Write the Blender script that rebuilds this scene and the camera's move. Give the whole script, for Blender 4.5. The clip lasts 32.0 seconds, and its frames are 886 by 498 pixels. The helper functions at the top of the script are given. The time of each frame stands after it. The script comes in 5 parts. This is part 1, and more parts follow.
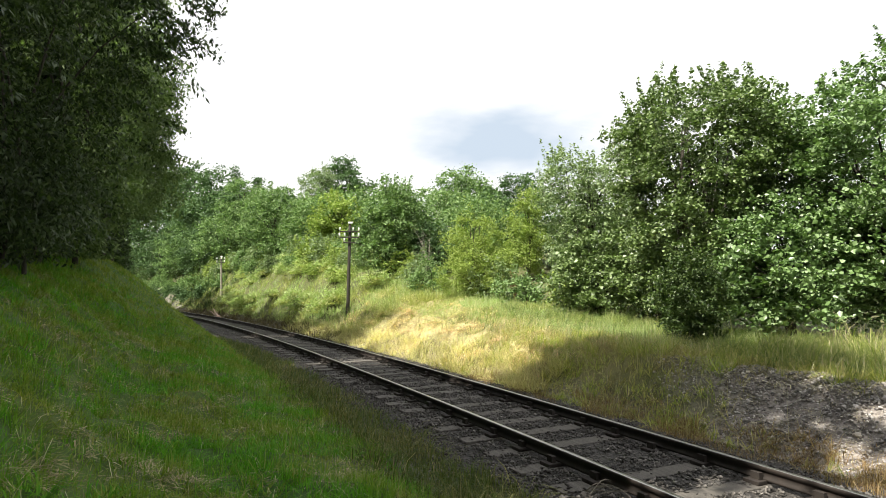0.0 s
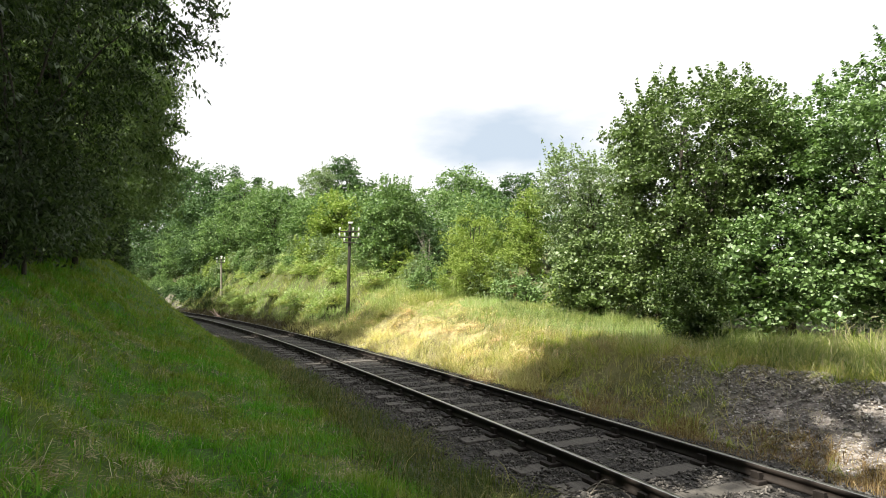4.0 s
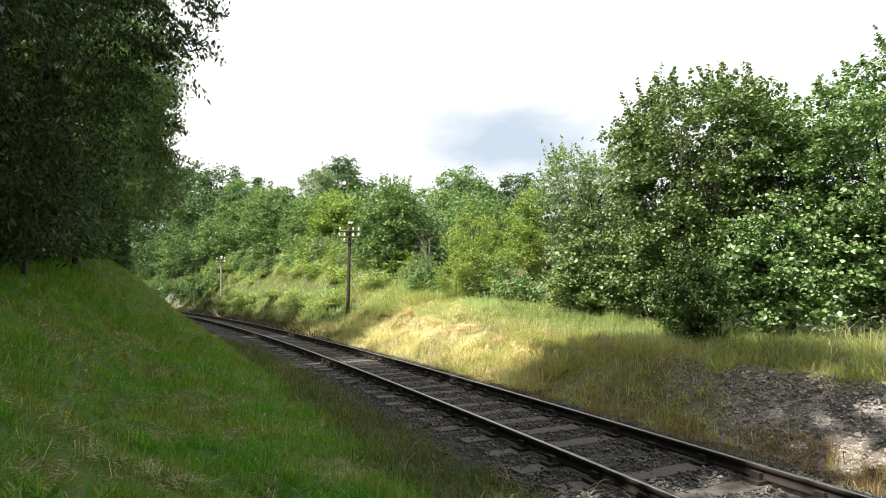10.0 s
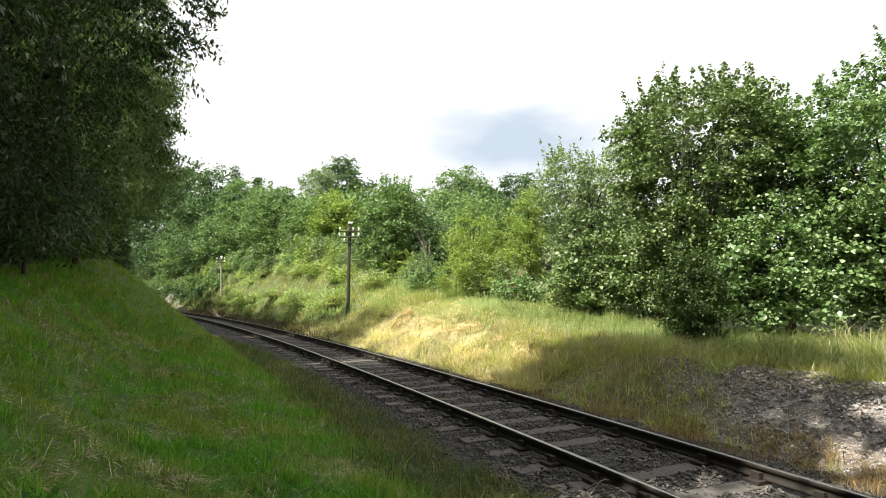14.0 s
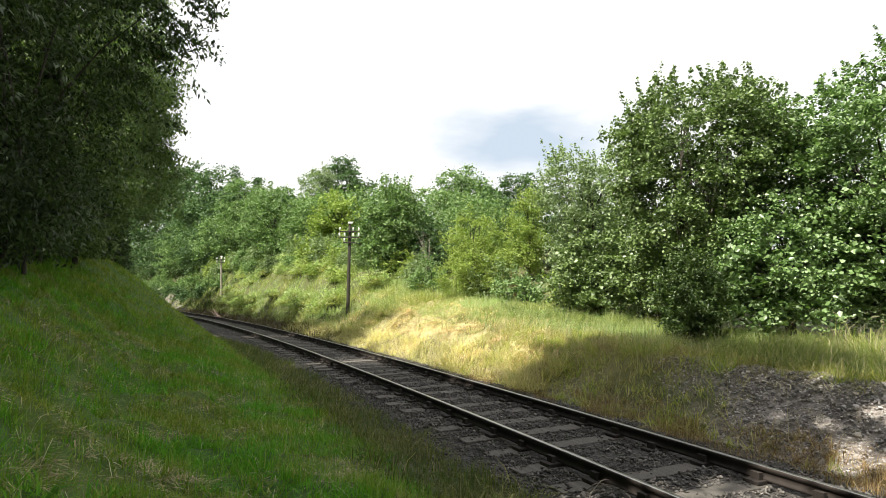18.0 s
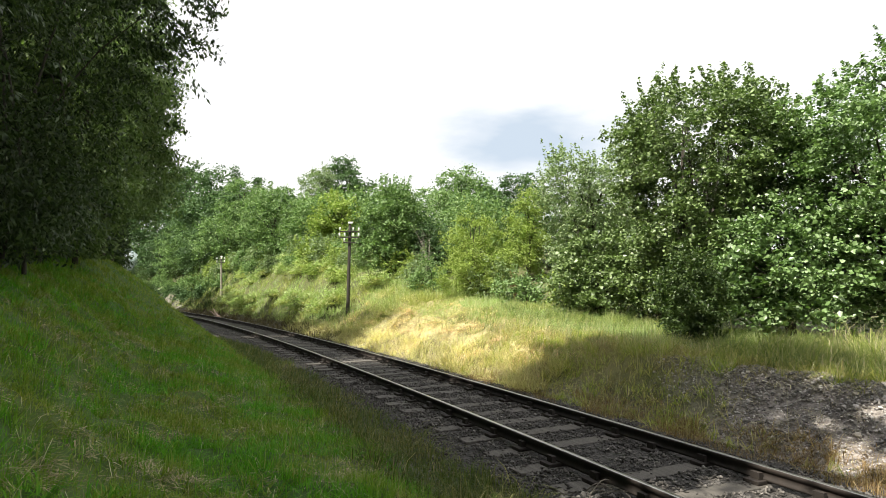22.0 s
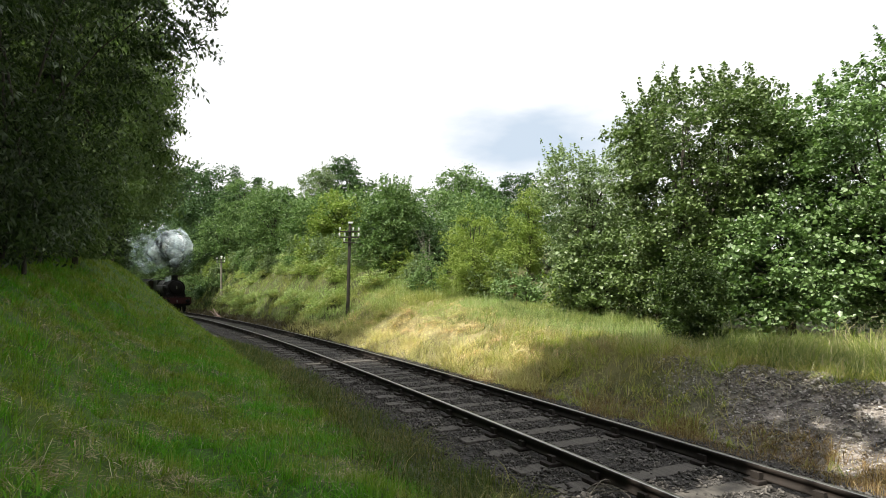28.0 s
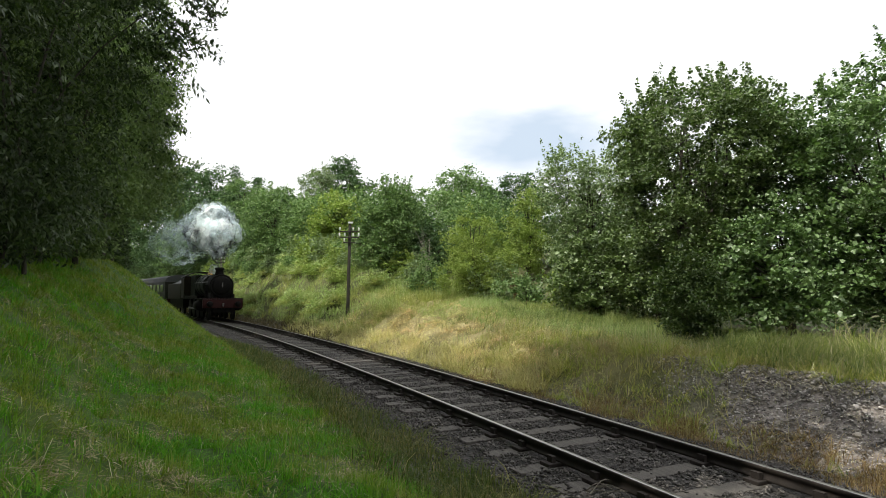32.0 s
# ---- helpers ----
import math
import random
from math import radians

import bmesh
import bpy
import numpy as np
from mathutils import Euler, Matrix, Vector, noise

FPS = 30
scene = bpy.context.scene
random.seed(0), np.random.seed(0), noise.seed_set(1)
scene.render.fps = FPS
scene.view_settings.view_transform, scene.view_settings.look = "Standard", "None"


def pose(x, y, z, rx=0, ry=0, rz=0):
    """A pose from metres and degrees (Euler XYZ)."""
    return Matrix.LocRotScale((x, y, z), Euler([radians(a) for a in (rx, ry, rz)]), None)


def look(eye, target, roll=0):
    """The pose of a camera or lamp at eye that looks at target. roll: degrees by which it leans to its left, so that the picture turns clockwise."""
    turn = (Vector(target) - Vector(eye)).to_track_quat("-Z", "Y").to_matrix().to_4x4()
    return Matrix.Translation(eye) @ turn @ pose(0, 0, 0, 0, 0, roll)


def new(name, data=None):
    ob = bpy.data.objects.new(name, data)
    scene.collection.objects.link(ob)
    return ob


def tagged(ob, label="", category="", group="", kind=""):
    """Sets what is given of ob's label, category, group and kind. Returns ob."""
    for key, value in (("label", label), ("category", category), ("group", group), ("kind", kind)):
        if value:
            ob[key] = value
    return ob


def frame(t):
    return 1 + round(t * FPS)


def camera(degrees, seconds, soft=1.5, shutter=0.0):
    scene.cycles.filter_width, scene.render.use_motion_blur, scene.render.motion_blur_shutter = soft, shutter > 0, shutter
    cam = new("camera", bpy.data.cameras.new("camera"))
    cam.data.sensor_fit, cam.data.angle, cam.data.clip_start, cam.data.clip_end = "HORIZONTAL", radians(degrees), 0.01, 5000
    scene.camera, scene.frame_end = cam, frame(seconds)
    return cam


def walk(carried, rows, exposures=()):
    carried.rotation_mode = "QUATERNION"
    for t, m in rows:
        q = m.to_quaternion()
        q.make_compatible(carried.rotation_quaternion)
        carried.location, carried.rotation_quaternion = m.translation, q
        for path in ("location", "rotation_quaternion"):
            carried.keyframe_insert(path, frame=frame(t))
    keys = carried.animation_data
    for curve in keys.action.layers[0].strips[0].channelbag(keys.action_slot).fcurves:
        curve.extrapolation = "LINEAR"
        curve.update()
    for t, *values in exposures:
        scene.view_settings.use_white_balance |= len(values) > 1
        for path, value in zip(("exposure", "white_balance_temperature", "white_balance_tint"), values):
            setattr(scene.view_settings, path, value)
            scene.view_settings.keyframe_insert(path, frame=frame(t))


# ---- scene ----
cam = camera(74.98, 32.0, soft=0.9)
EYE = pose(0, 0, 1.755, 94.388, 0, 0)
walk(cam, [(0.0, EYE), (32.0, EYE)],
     exposures=[(0.0, 1.08, 6500, 10), (25.5, 1.08, 6500, 10), (28.0, 1.08, 6450, 10), (32.0, 1.12, 6400, 10)])

# ---- world, sun ----
SUN_EL, SUN_AZ = radians(51), radians(-130)      # azimuth clockwise from +Y
world = bpy.data.worlds.new("overcast_sky")
scene.world = world
world.use_nodes = True
wn, wl = world.node_tree.nodes, world.node_tree.links
wn.clear()
w_out = wn.new("ShaderNodeOutputWorld")
w_sky = wn.new("ShaderNodeTexSky")
w_sky.sky_type, w_sky.sun_disc = 'NISHITA', False
w_sky.sun_elevation, w_sky.sun_rotation = SUN_EL, SUN_AZ
w_bg = wn.new("ShaderNodeBackground")
w_bg.inputs[1].default_value = 0.12
w_white = wn.new("ShaderNodeBackground")
w_white.inputs[1].default_value = 0.56
w_mix = wn.new("ShaderNodeMixShader")
w_co = wn.new("ShaderNodeTexCoord")
w_map = wn.new("ShaderNodeMapping")
w_map.inputs["Scale"].default_value = (1, 1, 2.6)
w_noise = wn.new("ShaderNodeTexNoise")
w_noise.inputs["Scale"].default_value, w_noise.inputs["Detail"].default_value = 2.2, 6
w_ramp = wn.new("ShaderNodeValToRGB")
w_ramp.color_ramp.elements[0].position, w_ramp.color_ramp.elements[0].color = 0.2, (0.9, 0.9, 0.9, 1)
w_ramp.color_ramp.elements[1].position, w_ramp.color_ramp.elements[1].color = 0.5, (1, 1, 1, 1)
w_white.inputs[0].default_value = (1.0, 1.0, 1.0, 1)
wl.new(w_co.outputs["Generated"], w_map.inputs[0])
wl.new(w_map.outputs[0], w_noise.inputs["Vector"])
wl.new(w_noise.outputs[0], w_ramp.inputs[0])
wl.new(w_ramp.outputs[0], w_mix.inputs[0])
wl.new(w_sky.outputs[0], w_bg.inputs[0])
wl.new(w_bg.outputs[0], w_mix.inputs[1])
wl.new(w_white.outputs[0], w_mix.inputs[2])
wl.new(w_mix.outputs[0], w_out.inputs[0])

sun = new("sun", bpy.data.lights.new("sun", 'SUN'))
sun.data.energy, sun.data.angle, sun.data.color = 5.0, radians(0.6), (1.0, 0.94, 0.82)
SUN_DIR = Vector((math.sin(SUN_AZ) * math.cos(SUN_EL), math.cos(SUN_AZ) * math.cos(SUN_EL), math.sin(SUN_EL)))
sun.matrix_world = look(SUN_DIR * 60, (0, 0, 0))

# ---- the track's curve: s along it, d to its left; z = 0 on the rails ----
TH, DIST, RAD = radians(23.78), 4.715, 318.1
NX, NY = -math.cos(TH), -math.sin(TH)
CX, CY = NX * (RAD - DIST), NY * (RAD - DIST)
A0 = math.atan2(-NY, -NX)


def on_track(s, d):
    a = A0 + s / RAD
    return CX + (RAD - d) * math.cos(a), CY + (RAD - d) * math.sin(a)


def track_np(s, d):
    a = A0 + np.asarray(s) / RAD
    return CX + (RAD - d) * np.cos(a), CY + (RAD - d) * np.sin(a)


def track_sd(x, y):
    vx, vy = np.asarray(x) - CX, np.asarray(y) - CY
    a = np.arctan2(vy, vx) - A0
    a = (a + np.pi) % (2 * np.pi) - np.pi
    return RAD * a, RAD - np.hypot(vx, vy)


def ease(a, b, v):
    u = np.clip((np.asarray(v, dtype=float) - a) / (b - a), 0, 1)
    return u * u * (3 - 2 * u)


def waves(x, y, size, seed):
    """A cheap smooth unevenness in about -1..1."""
    g = np.random.default_rng(seed)
    out = 0
    for i in range(5):
        a, ph, k = g.uniform(0, 6.28), g.uniform(0, 6.28), (1 + 0.7 * i) * 6.28 / size
        out = out + np.sin((x * np.cos(a) + y * np.sin(a)) * k + ph + 1.3 * np.sin((x * np.sin(a) - y * np.cos(a)) * k * 0.6 + ph * 2)) / (1 + i)
    return out / 2.0


def height(x, y):
    """Height of the ground at x, y (numpy arrays or numbers)."""
    x, y = np.asarray(x, dtype=float), np.asarray(y, dtype=float)
    s, d = track_sd(x, y)
    bed = -0.27
    # bank on the inside of the curve
    u = np.maximum(d - 2.75, 0)
    near = 0.19 * u + 0.62 * np.maximum(d - 5.3, 0)
    far = 0.87 * u
    w = ease(7.0, 27.0, s)
    left = near * (1 - w) + far * w
    crest = 2.45 + 0.8 * ease(6, 22, s)
    left = crest - np.logaddexp(0, (crest - left) * 3.0) / 3.0 + 0.3 * np.maximum(left - crest, 0).clip(0, 3)
    left = left + 0.02 * np.maximum(d - 10, 0).clip(0, 60)
    left = bed + (left + 0.0) + 0.17 * ease(1.9, 2.9, d)
    # verge and bank on the outside
    e = -d
    n1 = 0.85 * ease(1.75, 3.5, e) + 0.10 * ease(4, 9, e)
    f1 = 0.3 * ease(1.6, 2.6, e) + 1.3 * ease(2.0, 6.0, e) + 0.9 * ease(6.0, 16, e)
    f2 = 0.2 * ease(1.6, 2.4, e) + 4.3 * ease(2.0, 6.4, e) + 2.3 * ease(5.5, 14, e)
    w1, w2 = ease(9, 23, s), ease(20, 42, s)
    right = bed + (n1 * (1 - w1) + f1 * w1) * (1 - w2) + f2 * w2
    # tussocks and slumped mats of grass on the sunny bank
    right = right + (0.10 * waves(x, y, 1.1, 6) + 0.07 * waves(x, y, 0.45, 9)) * ease(2.4, 3.4, e) * (1 - ease(7, 10, e)) * ease(9, 13, s)
    right = right + 0.28 * waves(x, y, 4.2, 8) * ease(2.6, 4.0, e) * (1 - ease(7, 10, e)) * ease(24, 31, s)
    left = left + (0.045 * waves(x, y, 0.75, 7) + 0.06 * waves(x, y, 1.5, 10)) * ease(2.9, 4.0, d) * (1 - ease(16, 26, s))
    z = np.where(d > 0, left, right)
    rough = ease(1.9, 3.2, np.abs(d))
    z = z + rough * (0.05 * waves(x, y, 1.7, 3) + 0.09 * waves(x, y, 5.5, 4))
    z = z + 0.6 * waves(x, y, 70, 5) * ease(14, 60, np.abs(d))
    return z


# ---- materials ----
def nodes(name):
    m = bpy.data.materials.new(name)
    m.use_nodes = True
    nt = m.node_tree
    return m, nt, nt.nodes["Principled BSDF"]


def ramp(nt, fac, stops):
    r = nt.nodes.new("ShaderNodeValToRGB")
    el = r.color_ramp.elements
    while len(el) < len(stops):
        el.new(0.5)
    for i, (p, c) in enumerate(stops):
        el[i].position, el[i].color = p, (*c, 1)
    nt.links.new(fac, r.inputs[0])
    return r.outputs[0]


def noise_tex(nt, scale, detail=4, rough=0.6, stretch=None):
    co = nt.nodes.new("ShaderNodeTexCoord")
    out = co.outputs["Object"]
    if stretch:
        mp = nt.nodes.new("ShaderNodeMapping")
        mp.inputs["Scale"].default_value = stretch
        nt.links.new(out, mp.inputs[0])
        out = mp.outputs[0]
    n = nt.nodes.new("ShaderNodeTexNoise")
    n.inputs["Scale"].default_value, n.inputs["Detail"].default_value, n.inputs["Roughness"].default_value = scale, detail, rough
    nt.links.new(out, n.inputs["Vector"])
    return n.outputs[0]


def mix(nt, fac, a, b, mode='MIX'):
    m = nt.nodes.new("ShaderNodeMix")
    m.data_type, m.blend_type = 'RGBA', mode
    for sock, v in ((m.inputs[0], fac), (m.inputs[6], a), (m.inputs[7], b)):
        if isinstance(v, (int, float)):
            sock.default_value = v
        elif isinstance(v, tuple):
            sock.default_value = (*v, 1)
        else:
            nt.links.new(v, sock)
    return m.outputs[2]


def bump(nt, bsdf, h, strength, dist):
    b = nt.nodes.new("ShaderNodeBump")
    b.inputs["Strength"].default_value, b.inputs["Distance"].default_value = strength, dist
    nt.links.new(h, b.inputs["Height"])
    nt.links.new(b.outputs[0], bsdf.inputs["Normal"])


def solid(name, dark, light, scale=6.0, rough=0.7, metal=0.0, bmp=0.2, bsize=0.01, stretch=None, spec=0.5):
    """A worn surface: two colours mixed by noise at two scales, with fine relief."""
    m, nt, b = nodes(name)
    n1, n2 = noise_tex(nt, scale, 5, 0.65, stretch), noise_tex(nt, scale * 9, 3, 0.6, stretch)
    c = ramp(nt, n1, [(0.3, dark), (0.7, light)])
    c = mix(nt, 0.35, c, ramp(nt, n2, [(0.25, dark), (0.75, light)]))
    nt.links.new(c, b.inputs["Base Color"])
    b.inputs["Roughness"].default_value, b.inputs["Metallic"].default_value = rough, metal
    b.inputs["Specular IOR Level"].default_value = spec
    if bmp:
        bump(nt, b, n2, bmp, bsize)
    return m


def leafy(name, stops, gloss=0.45, through_it=0.35, patch=None, patch_scale=0.5, spec=0.4):
    """Leaves or blades: each one its own tint, partly translucent."""
    m, nt, b = nodes(name)
    g = nt.nodes.new("ShaderNodeNewGeometry")
    c = ramp(nt, g.outputs["Random Per Island"], stops)
    if patch:
        pn = noise_tex(nt, patch_scale, 4, 0.6)
        f = ramp(nt, pn, [(0.42, (0, 0, 0)), (0.62, (1, 1, 1))])
        c = mix(nt, f, c, ramp(nt, g.outputs["Random Per Island"], patch))
    nt.links.new(c, b.inputs["Base Color"])
    b.inputs["Roughness"].default_value, b.inputs["Specular IOR Level"].default_value = gloss, spec
    t = nt.nodes.new("ShaderNodeBsdfTranslucent")
    tc = mix(nt, 1.0, c, (1.12, 1.35, 0.6), 'MULTIPLY')
    nt.links.new(tc, t.inputs[0])
    ms = nt.nodes.new("ShaderNodeMixShader")
    ms.inputs[0].default_value = through_it
    nt.links.new(b.outputs[0], ms.inputs[1])
    nt.links.new(t.outputs[0], ms.inputs[2])
    nt.links.new(ms.outputs[0], nt.nodes["Material Output"].inputs[0])
    return m


M_HAZEL = leafy("hazel_leaf", [(0, (0.062, 0.1, 0.033)), (0.5, (0.135, 0.198, 0.065)), (0.9, (0.215, 0.285, 0.125)), (1, (0.3, 0.37, 0.22))], 0.36, 0.2, spec=0.5)
M_BROAD = leafy("broad_leaf", [(0, (0.07, 0.125, 0.042)), (0.5, (0.155, 0.245, 0.085)), (0.9, (0.245, 0.345, 0.165)), (1, (0.34, 0.42, 0.28))], 0.35, 0.22, spec=0.5)
# left trees' leaves: shade darkened into this colour, sunlight lightened into the next
M_DARKLEAF = leafy("shade_darkened_leaf", [(0, (0.018, 0.032, 0.012)), (0.5, (0.04, 0.065, 0.022)), (0.9, (0.066, 0.1, 0.035)), (1, (0.12, 0.155, 0.075))], 0.5, 0.3, spec=0.25)
M_SHADELIT = leafy("sun_lightened_leaf", [(0, (0.0595, 0.0935, 0.035)), (0.5, (0.115, 0.166, 0.0625)), (0.9, (0.17, 0.225, 0.1)), (1, (0.23, 0.281, 0.15))], 0.55, 0.38, spec=0.2)
# grey-green, with the sky's sheen put into the base colour
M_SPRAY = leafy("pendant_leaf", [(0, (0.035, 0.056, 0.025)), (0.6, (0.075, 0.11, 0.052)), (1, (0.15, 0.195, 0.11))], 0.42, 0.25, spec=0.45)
M_YELLOWLEAF = leafy("light_leaf", [(0, (0.17, 0.23, 0.06)), (0.5, (0.265, 0.34, 0.09)), (1, (0.37, 0.44, 0.15))], 0.55, 0.3, spec=0.15)
M_MIDLEAF = leafy("wood_leaf", [(0, (0.1, 0.165, 0.065)), (0.5, (0.178, 0.27, 0.108)), (1, (0.265, 0.37, 0.17))], 0.5, 0.24, spec=0.15)
M_GREYLEAF = leafy("grey_leaf", [(0, (0.15, 0.2, 0.105)), (0.5, (0.225, 0.295, 0.16)), (1, (0.315, 0.385, 0.225))], 0.5, 0.25, spec=0.15)
M_DEEPLEAF = leafy("deep_leaf", [(0, (0.055, 0.1, 0.045)), (0.6, (0.095, 0.16, 0.07)), (1, (0.15, 0.225, 0.11))], 0.5, 0.2, spec=0.15)
M_THICKET = leafy("thicket_leaf", [(0, (0.036, 0.064, 0.02)), (0.7, (0.07, 0.112, 0.034)), (1, (0.13, 0.18, 0.06))], 0.42, 0.32, spec=0.5)
M_BARK = solid("bark", (0.022, 0.019, 0.015), (0.075, 0.065, 0.05), 9, 0.9, bmp=0.6, bsize=0.02, stretch=(1, 1, 0.2))
M_OLIVETUFT = leafy("olive_tuft", [(0, (0.12, 0.18, 0.024)), (0.6, (0.215, 0.28, 0.042)), (0.92, (0.25, 0.29, 0.07)), (1, (0.42, 0.37, 0.18))], 0.6, 0.45, spec=0.15)
M_GRASS = leafy("bank_grass", [(0, (0.066, 0.2, 0.013)), (0.6, (0.12, 0.33, 0.024)), (0.97, (0.185, 0.41, 0.044)), (1, (0.5, 0.445, 0.2))], 0.6, 0.45, spec=0.15,
                patch=[(0, (0.14, 0.19, 0.024)), (0.6, (0.24, 0.29, 0.045)), (1, (0.48, 0.42, 0.19))], patch_scale=0.9)
M_OLIVE = leafy("upper_bank_grass", [(0, (0.09, 0.19, 0.018)), (0.6, (0.16, 0.285, 0.034)), (1, (0.34, 0.34, 0.11))], 0.6, 0.45, spec=0.15,
                patch=[(0, (0.14, 0.2, 0.025)), (0.6, (0.25, 0.3, 0.05)), (1, (0.4, 0.36, 0.15))], patch_scale=0.7)
M_TUFT = leafy("fresh_grass", [(0, (0.06, 0.2, 0.015)), (0.6, (0.12, 0.34, 0.026)), (1, (0.21, 0.44, 0.052))], 0.6, 0.45, spec=0.15)
M_DRYMAT = leafy("dead_grass", [(0, (0.19, 0.14, 0.085)), (0.5, (0.42, 0.325, 0.21)), (1, (0.68, 0.565, 0.4))], 0.65, 0.25)
M_BRIGHT = leafy("tall_weeds", [(0, (0.23, 0.31, 0.111)), (0.6, (0.38, 0.48, 0.208)), (1, (0.56, 0.61, 0.416))], 0.55, 0.42,
                patch=[(0, (0.22, 0.24, 0.075)), (0.6, (0.36, 0.37, 0.13)), (1, (0.52, 0.49, 0.24))], patch_scale=0.4)
# brown of dead growth, darkened further for the left trees' shade
M_BROWN = leafy("dead_shaded_undergrowth", [(0, (0.045, 0.035, 0.02)), (0.6, (0.11, 0.08, 0.042)), (0.9, (0.16, 0.14, 0.06)), (1, (0.32, 0.24, 0.12))], 0.65, 0.25)
M_VERGE = leafy("verge_grass", [(0, (0.29, 0.27, 0.12)), (0.55, (0.48, 0.415, 0.235)), (1, (0.75, 0.64, 0.5))], 0.55, 0.5,
                patch=[(0, (0.5, 0.39, 0.21)), (0.5, (0.74, 0.6, 0.38)), (1, (0.86, 0.76, 0.56))], patch_scale=0.5)
M_CESS = leafy("cess_grass", [(0, (0.045, 0.08, 0.016)), (0.6, (0.09, 0.13, 0.028)), (0.94, (0.18, 0.18, 0.06)), (1, (0.42, 0.36, 0.2))], 0.55, 0.42, spec=0.2,
                patch=[(0, (0.075, 0.09, 0.024)), (0.6, (0.135, 0.15, 0.042)), (1, (0.34, 0.29, 0.14))], patch_scale=0.9)
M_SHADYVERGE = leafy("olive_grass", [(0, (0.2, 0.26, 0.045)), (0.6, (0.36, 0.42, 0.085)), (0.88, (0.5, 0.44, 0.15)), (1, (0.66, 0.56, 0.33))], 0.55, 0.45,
                patch=[(0, (0.18, 0.15, 0.065)), (0.6, (0.32, 0.25, 0.115)), (1, (0.55, 0.46, 0.28))], patch_scale=1.3)
M_STRAW = leafy("dry_stems", [(0, (0.27, 0.22, 0.13)), (0.5, (0.49, 0.42, 0.28)), (1, (0.72, 0.65, 0.49))], 0.6, 0.3)
M_LUSH = leafy("lush_grass", [(0, (0.075, 0.115, 0.03)), (0.6, (0.145, 0.195, 0.062)), (1, (0.38, 0.37, 0.21))], 0.55, 0.42, spec=0.2)
M_MATS = leafy("bleached_grass", [(0, (0.46, 0.265, 0.16)), (0.5, (0.78, 0.525, 0.34)), (1, (0.92, 0.745, 0.57))], 0.6, 0.35, spec=0.2,
                patch=[(0, (0.36, 0.36, 0.14)), (0.5, (0.55, 0.52, 0.26)), (1, (0.74, 0.68, 0.42))], patch_scale=0.8)
M_SEEDING = leafy("seeding_grass", [(0, (0.14, 0.18, 0.045)), (0.6, (0.255, 0.295, 0.09)), (0.9, (0.42, 0.4, 0.18)), (1, (0.62, 0.54, 0.36))], 0.55, 0.42, spec=0.2)
M_RUST = leafy("rusty_weeds", [(0, (0.13, 0.075, 0.025)), (0.5, (0.27, 0.175, 0.08)), (1, (0.44, 0.34, 0.19))], 0.6, 0.3)
M_RAIL = solid("rusty_rail", (0.011, 0.0085, 0.007), (0.03, 0.021, 0.016), 14, 0.75, bmp=0.3, bsize=0.004)
M_RAILTOP = solid("polished_rail_head", (0.34, 0.335, 0.32), (0.5, 0.485, 0.46), 5, 0.34, 1.0, bmp=0)
M_SLEEPER = solid("weathered_sleeper", (0.037, 0.034, 0.03), (0.14, 0.127, 0.11), 5, 0.85, bmp=0.5, bsize=0.008, stretch=(0.25, 3, 3))
M_CHAIR = solid("cast_iron", (0.012, 0.01, 0.009), (0.034, 0.025, 0.019), 20, 0.8, bmp=0.3, bsize=0.004)
M_POLE = solid("creosoted_pole", (0.018, 0.016, 0.012), (0.055, 0.048, 0.036), 6, 0.85, bmp=0.4, bsize=0.01, stretch=(3, 3, 0.25))
M_GREYPOLE = solid("silvered_pole", (0.16, 0.145, 0.12), (0.36, 0.33, 0.28), 6, 0.85, bmp=0.4, bsize=0.01, stretch=(3, 3, 0.25))
M_PORCELAIN = solid("white_porcelain", (0.74, 0.74, 0.72), (0.86, 0.86, 0.84), 8, 0.25, bmp=0)


def gravel(name, a, b, c, scale):
    m, nt, bs = nodes(name)
    co = nt.nodes.new("ShaderNodeTexCoord")
    v = nt.nodes.new("ShaderNodeTexVoronoi")
    v.inputs["Scale"].default_value = scale
    nt.links.new(co.outputs["Object"], v.inputs["Vector"])
    col = ramp(nt, v.outputs["Color"], [(0.1, a), (0.5, b), (0.95, c)])
    col = mix(nt, 0.4, col, ramp(nt, noise_tex(nt, 1.3, 5), [(0.3, a), (0.7, b)]))
    nt.links.new(col, bs.inputs["Base Color"])
    bs.inputs["Roughness"].default_value = 0.9
    bump(nt, bs, v.outputs["Distance"], 1.0, 0.03)
    return m


M_BALLAST = gravel("ballast", (0.016, 0.0145, 0.013), (0.045, 0.041, 0.037), (0.12, 0.11, 0.1), 28)


def stone_mat(name, stops, single=False):
    m, nt, b = nodes(name)
    g = nt.nodes.new("ShaderNodeObjectInfo" if single else "ShaderNodeNewGeometry")
    c = ramp(nt, g.outputs["Random" if single else "Random Per Island"], stops)
    c = mix(nt, 0.4, c, ramp(nt, noise_tex(nt, 30, 4), [(0.3, stops[0][1]), (0.75, stops[-1][1])]))
    nt.links.new(c, b.inputs["Base Color"])
    b.inputs["Roughness"].default_value = 0.85
    return m


